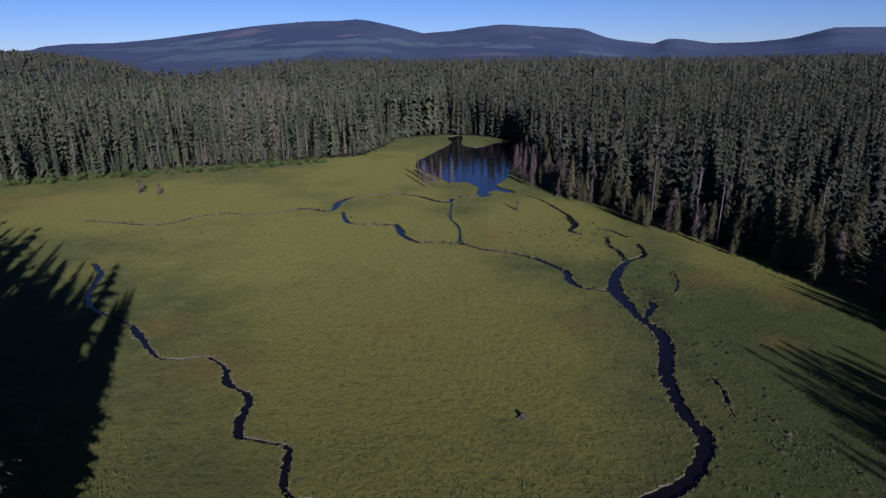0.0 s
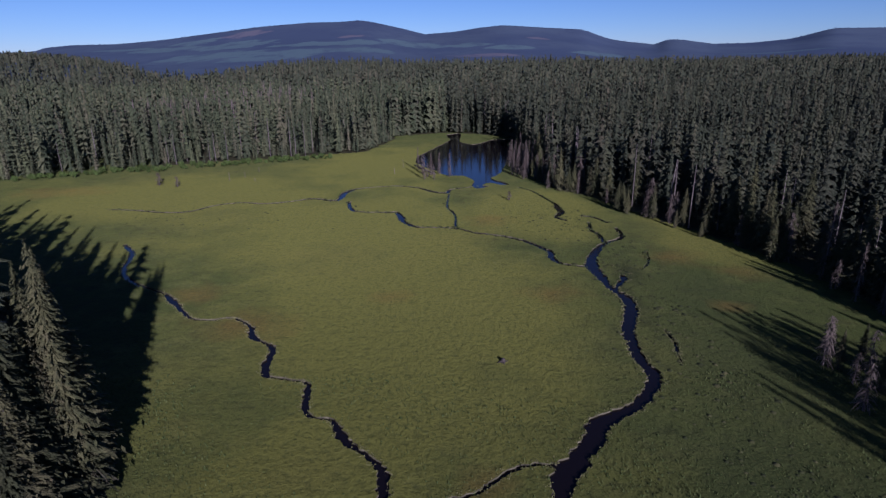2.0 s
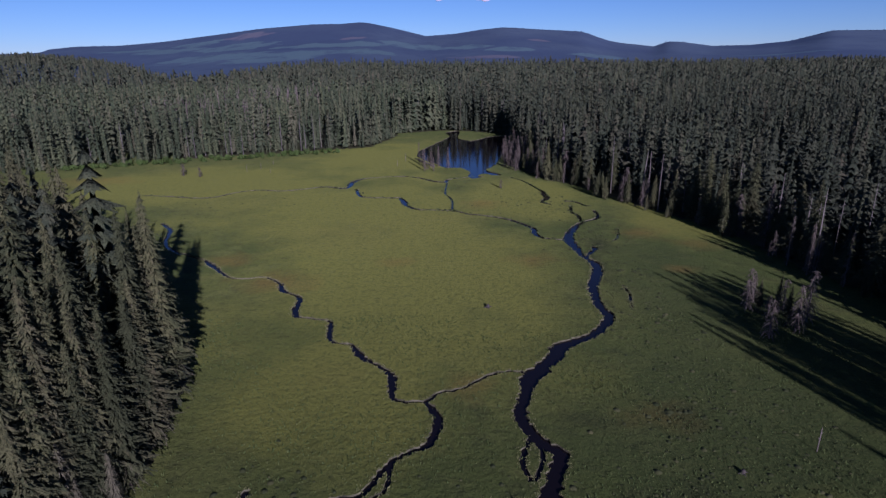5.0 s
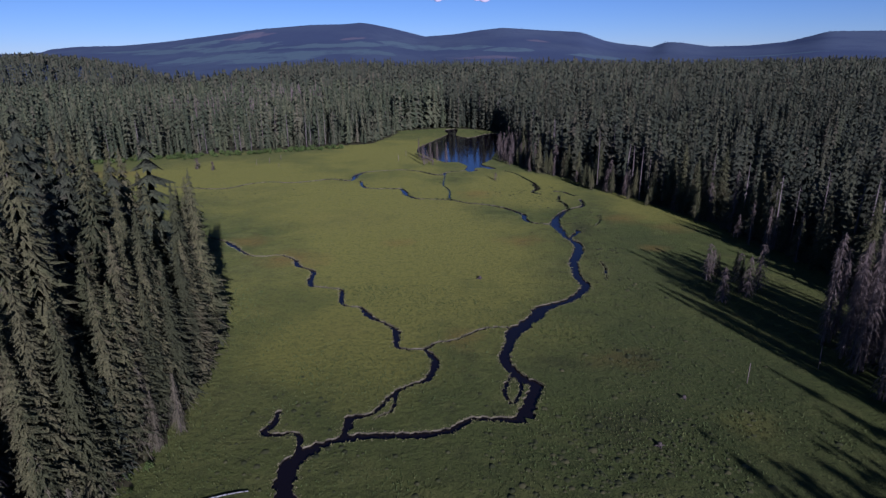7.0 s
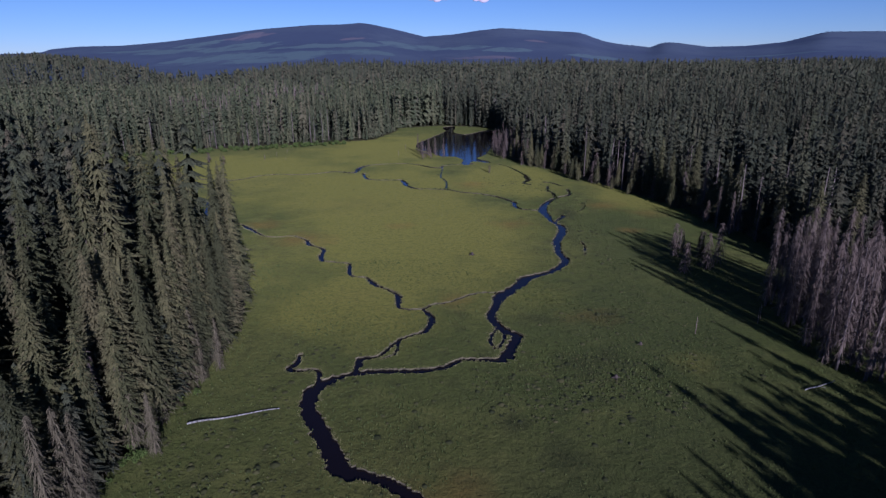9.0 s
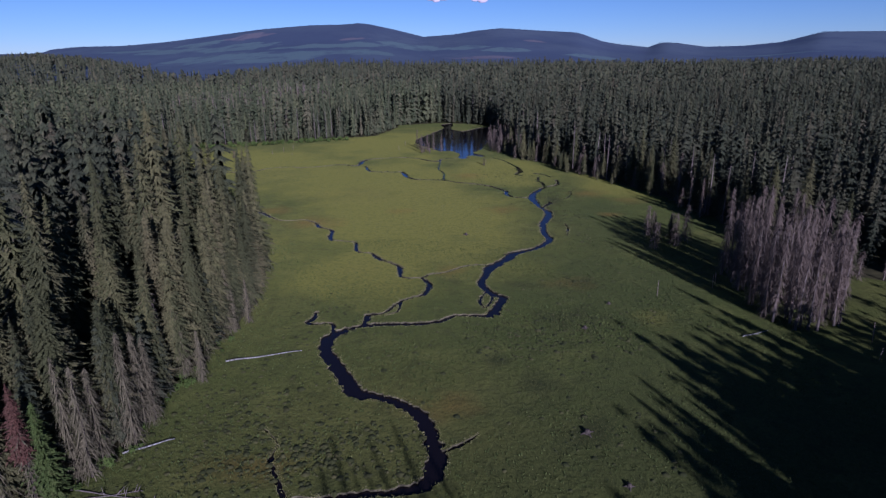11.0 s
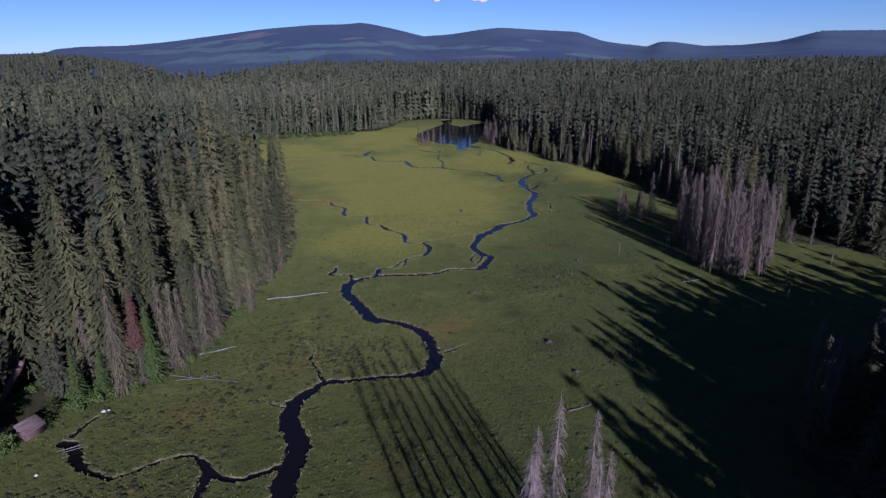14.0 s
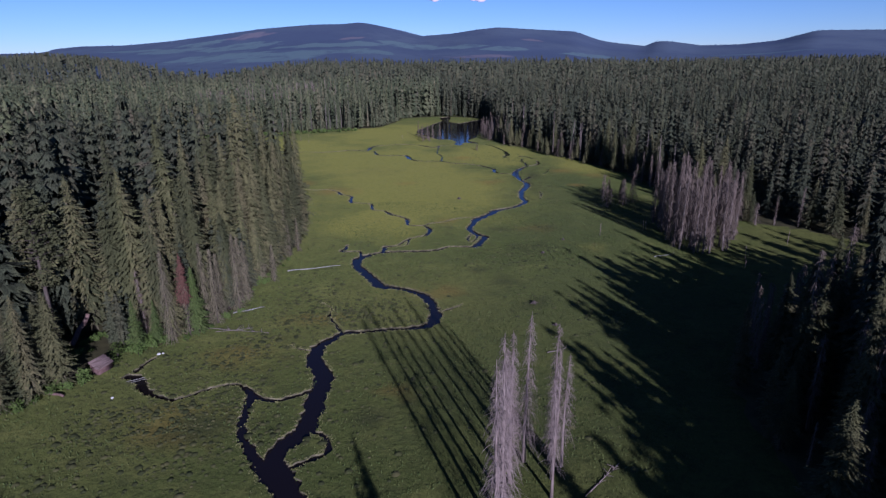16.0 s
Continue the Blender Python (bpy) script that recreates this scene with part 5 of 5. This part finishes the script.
make_log((23.0, -87.8), (29.0, -81.6), 0.10, 0.04, M_TWIG_PALE, "pale fallen dead spruce lying in the grass", limbs=12, seed=5)
make_log((24.5, -50.2), (28.4, -48.4), 0.10, 0.05, M_SNAG, "short fallen trunk lying in the grass", limbs=3, seed=6)
make_log((62.9, 3.5), (69.2, 6.0), 0.12, 0.06, M_LOG, "pale fallen trunk lying beside the dead stand", limbs=3, seed=11)
make_log((-67.2, -46.5), (-64.8, -42.9), 0.6, 0.4, M_ROT, "thick reddish rotten trunk leaning in the trees", z=0.0, rise=5.4)
make_log((-63.5, -62.0), (-58.2, -63.6), 0.30, 0.2, M_ROT, "weathered log on the grass beside the hut", limbs=2, seed=8)
make_log((-50.2, -59.0), (-47.6, -57.5), 0.05, 0.06, M_LOG, "thin pole laid over the ditch", z=0.05)
make_log((-49.9, -59.5), (-47.2, -58.1), 0.05, 0.06, M_LOG, "thin pole laid over the ditch", z=0.05)
make_log((-3.5, 243.0), (-14, 268.0), 0.35, 0.2, M_SNAG, "grey driftwood trunk on the pond shore", limbs=5, seed=9)


def make_pole(x, y, h, tilt, r=0.08):
    b = Build()
    b.tube([(0, 0, -0.2), (0.03, 0.02, h * 0.5), (0, 0, h)], [r, r * 0.8, r * 0.5], 7)
    b.tube([(0, 0, h * 0.7), (0.25, 0.1, h * 0.78)], [0.04, 0.02], 4)
    b.tube([(0, 0, h * 0.5), (-0.2, 0.15, h * 0.56)], [0.04, 0.02], 4)
    V, F = b.arrays()
    ob = new("dead_pole", mesh_of("dead_pole", V, F, M_TWIG_PALE))
    ob.matrix_basis = pose(x, y, 0, tilt, tilt * 0.6, 0)
    tagged(ob, "bleached bare trunk standing alone in the marsh", "dead tree", "lone bare trunks")


for px, py, h in ((-93.5, 235.4, 3.4), (-88.6, 241.6, 3.4), (-86.2, 254.4, 2.6), (-81.5, 232.7, 1.8), (53.3, 24.4, 3.9), (83, -6, 2.5), (86.5, 1, 4), (104.6, 13.2, 5), (68, 29, 3.4), (69.5, 31, 3.4), (-19, 262, 4), (-22, 246, 3)):
    make_pole(px, py, h, RNG.uniform(-4, 4))
for px, py, s in ((-120.4, 227.0, 0.95), (-111.4, 223.7, 0.75), (24.8, 194.5, 0.6)):
    SMALL.place(1, px, py, s * 1.5, s, 30, label="squat dead grey spruce alone on the marsh")


def make_stone(x, y, r, mat, label):
    bm = bmesh.new()
    bmesh.ops.create_icosphere(bm, subdivisions=2, radius=r)
    for v in bm.verts:
        v.co *= 1 + 0.3 * noise.noise(v.co * 2.3 / r + Vector((x, y, 0)))
        v.co.z *= 0.6
    me = bpy.data.meshes.new("boulder")
    bm.to_mesh(me)
    bm.free()
    me.materials.append(mat)
    ob = new("boulder", me)
    ob.location = (x, y, r * 0.3)
    tagged(ob, label, "rock")


M_STONE = simple("pale_stone", (0.26, 0.25, 0.23), (0.5, 0.49, 0.46), 3.0)
make_stone(-49.0, -49.1, 0.34, M_STONE, "pale boulder at the head of the ditch")
make_stone(-48.4, -48.7, 0.22, M_STONE, "small pale boulder at the head of the ditch")
make_stone(-49.9, -64.0, 0.26, M_STONE, "small pale boulder in the grass")


def make_hut():
    """A small low shelter: plank roof on four posts, with a back wall."""
    top = new("shelter_hut")
    wood = simple("grey_roof_boards", (0.07, 0.048, 0.042), (0.17, 0.122, 0.112), 2.0, sx=0.3, sy=3)
    dark = simple("dark_wall_boards", (0.06, 0.035, 0.032), (0.13, 0.080, 0.072), 2.0, sx=0.4, sz=3)
    L, D = 3.3, 2.1
    for i in range(10):
        bd = Build()
        bd.box(pose(0, -D / 2 + D * (i + 0.5) / 10, 1.20 + 0.115 * i + 0.012 * (i % 2), 29, 0, 0), L + 0.25 * (i % 3) / 2, D / 10 + 0.055, 0.05, 0.01)
        part("roof_board", bd, wood, top)
    for sx in (-1, 1):
        for sy, h in ((-1, 1.2), (1, 2.1)):
            p = Build()
            p.tube([(sx * (L / 2 - 0.25), sy * (D / 2 - 0.2), -0.2), (sx * (L / 2 - 0.25), sy * (D / 2 - 0.2), h)], [0.09, 0.08], 7)
            part("post", p, dark, top)
    for i in range(8):
        w = Build()
        w.box(pose(0, D / 2 - 0.12, 0.16 + 0.245 * i), L - 0.4, 0.04, 0.235, 0.008)
        part("wall_board", w, dark, top)
    for sx in (-1, 1):
        for i in range(5):
            w = Build()
            w.box(pose(sx * (L / 2 - 0.14), 0, 0.16 + 0.245 * i), 0.04, D - 0.5, 0.235, 0.008)
            part("wall_board", w, dark, top)
    for i in range(4):
        w = Build()
        w.box(pose(0, -D / 2 + 0.12, 0.16 + 0.245 * i), L - 0.4, 0.04, 0.235, 0.008)
        part("wall_board", w, dark, top)
    top.matrix_basis = pose(-56.5, -54.9, 0, 0, 0, 70)
    tagged(top, "small weathered grey board hut with a sloping roof", "hut")


make_hut()


def make_stump(x, y, r, h):
    """A broken stump with splayed roots."""
    top = new("tree_stump")
    top.location = (x, y, 0)
    b = Build()
    b.tube([(0, 0, -0.1), (0, 0, 0.12), (0.03, 0, h * 0.7), (0.05, 0.02, h)], [r * 1.5, r * 1.1, r, r * 0.75], 9)
    part("stem", b, M_BARK, top)
    for i in range(4):
        a = i * 1.6 + x
        q = Build()
        q.tube([(0, 0, 0.12), (r * 1.6 * math.cos(a), r * 1.6 * math.sin(a), 0.1), (r * 3 * math.cos(a), r * 3 * math.sin(a), -0.04)], [r * 0.5, r * 0.35, r * 0.12], 5)
        part("root", q, M_BARK, top)
    tagged(top, "dark rotten stump in the sedge", "stump", "old stumps")


for px, py, r, h in ((11.2, 74.1, 0.35, 0.7), (25.4, -26.8, 0.4, 0.6), (28.2, -38.2, 0.3, 0.5), (33.0, 8.0, 0.3, 0.6), (41.0, 20.0, 0.28, 0.6)):
    make_stump(px, py, r, h)


def make_cloud():
    """A small far fair-weather cloud, thinned and placed to fit the camera's view, its near face to the sun."""
    bm = bmesh.new()
    rng = np.random.default_rng(5)
    for i in range(9):
        m = Matrix.Translation((i * 45 - 180 + rng.uniform(-15, 15), rng.uniform(-6, 6), rng.uniform(0, 12) + 16 * math.sin(i * 0.42))) @ Matrix.Diagonal((rng.uniform(38, 60), 9, rng.uniform(22, 34), 1))
        bmesh.ops.create_icosphere(bm, subdivisions=3, radius=1.0, matrix=m)
    for v in bm.verts:
        v.co += Vector((1, 1, 0.5)) * 5 * noise.noise(v.co * 0.03)
    me = bpy.data.meshes.new("cloud")
    bm.to_mesh(me)
    bm.free()
    me.materials.append(simple("cloud_vapour", (0.42, 0.37, 0.44), (0.52, 0.46, 0.54), 0.02, rough=1.0, spec=0.0, bump=0.1, dist=2.0))
    ob = new("cloud", me)
    ob.location = (95, 4250, 421)
    tagged(ob, "small pinkish white cloud low in the sky", "cloud", kind="structure")


make_cloud()
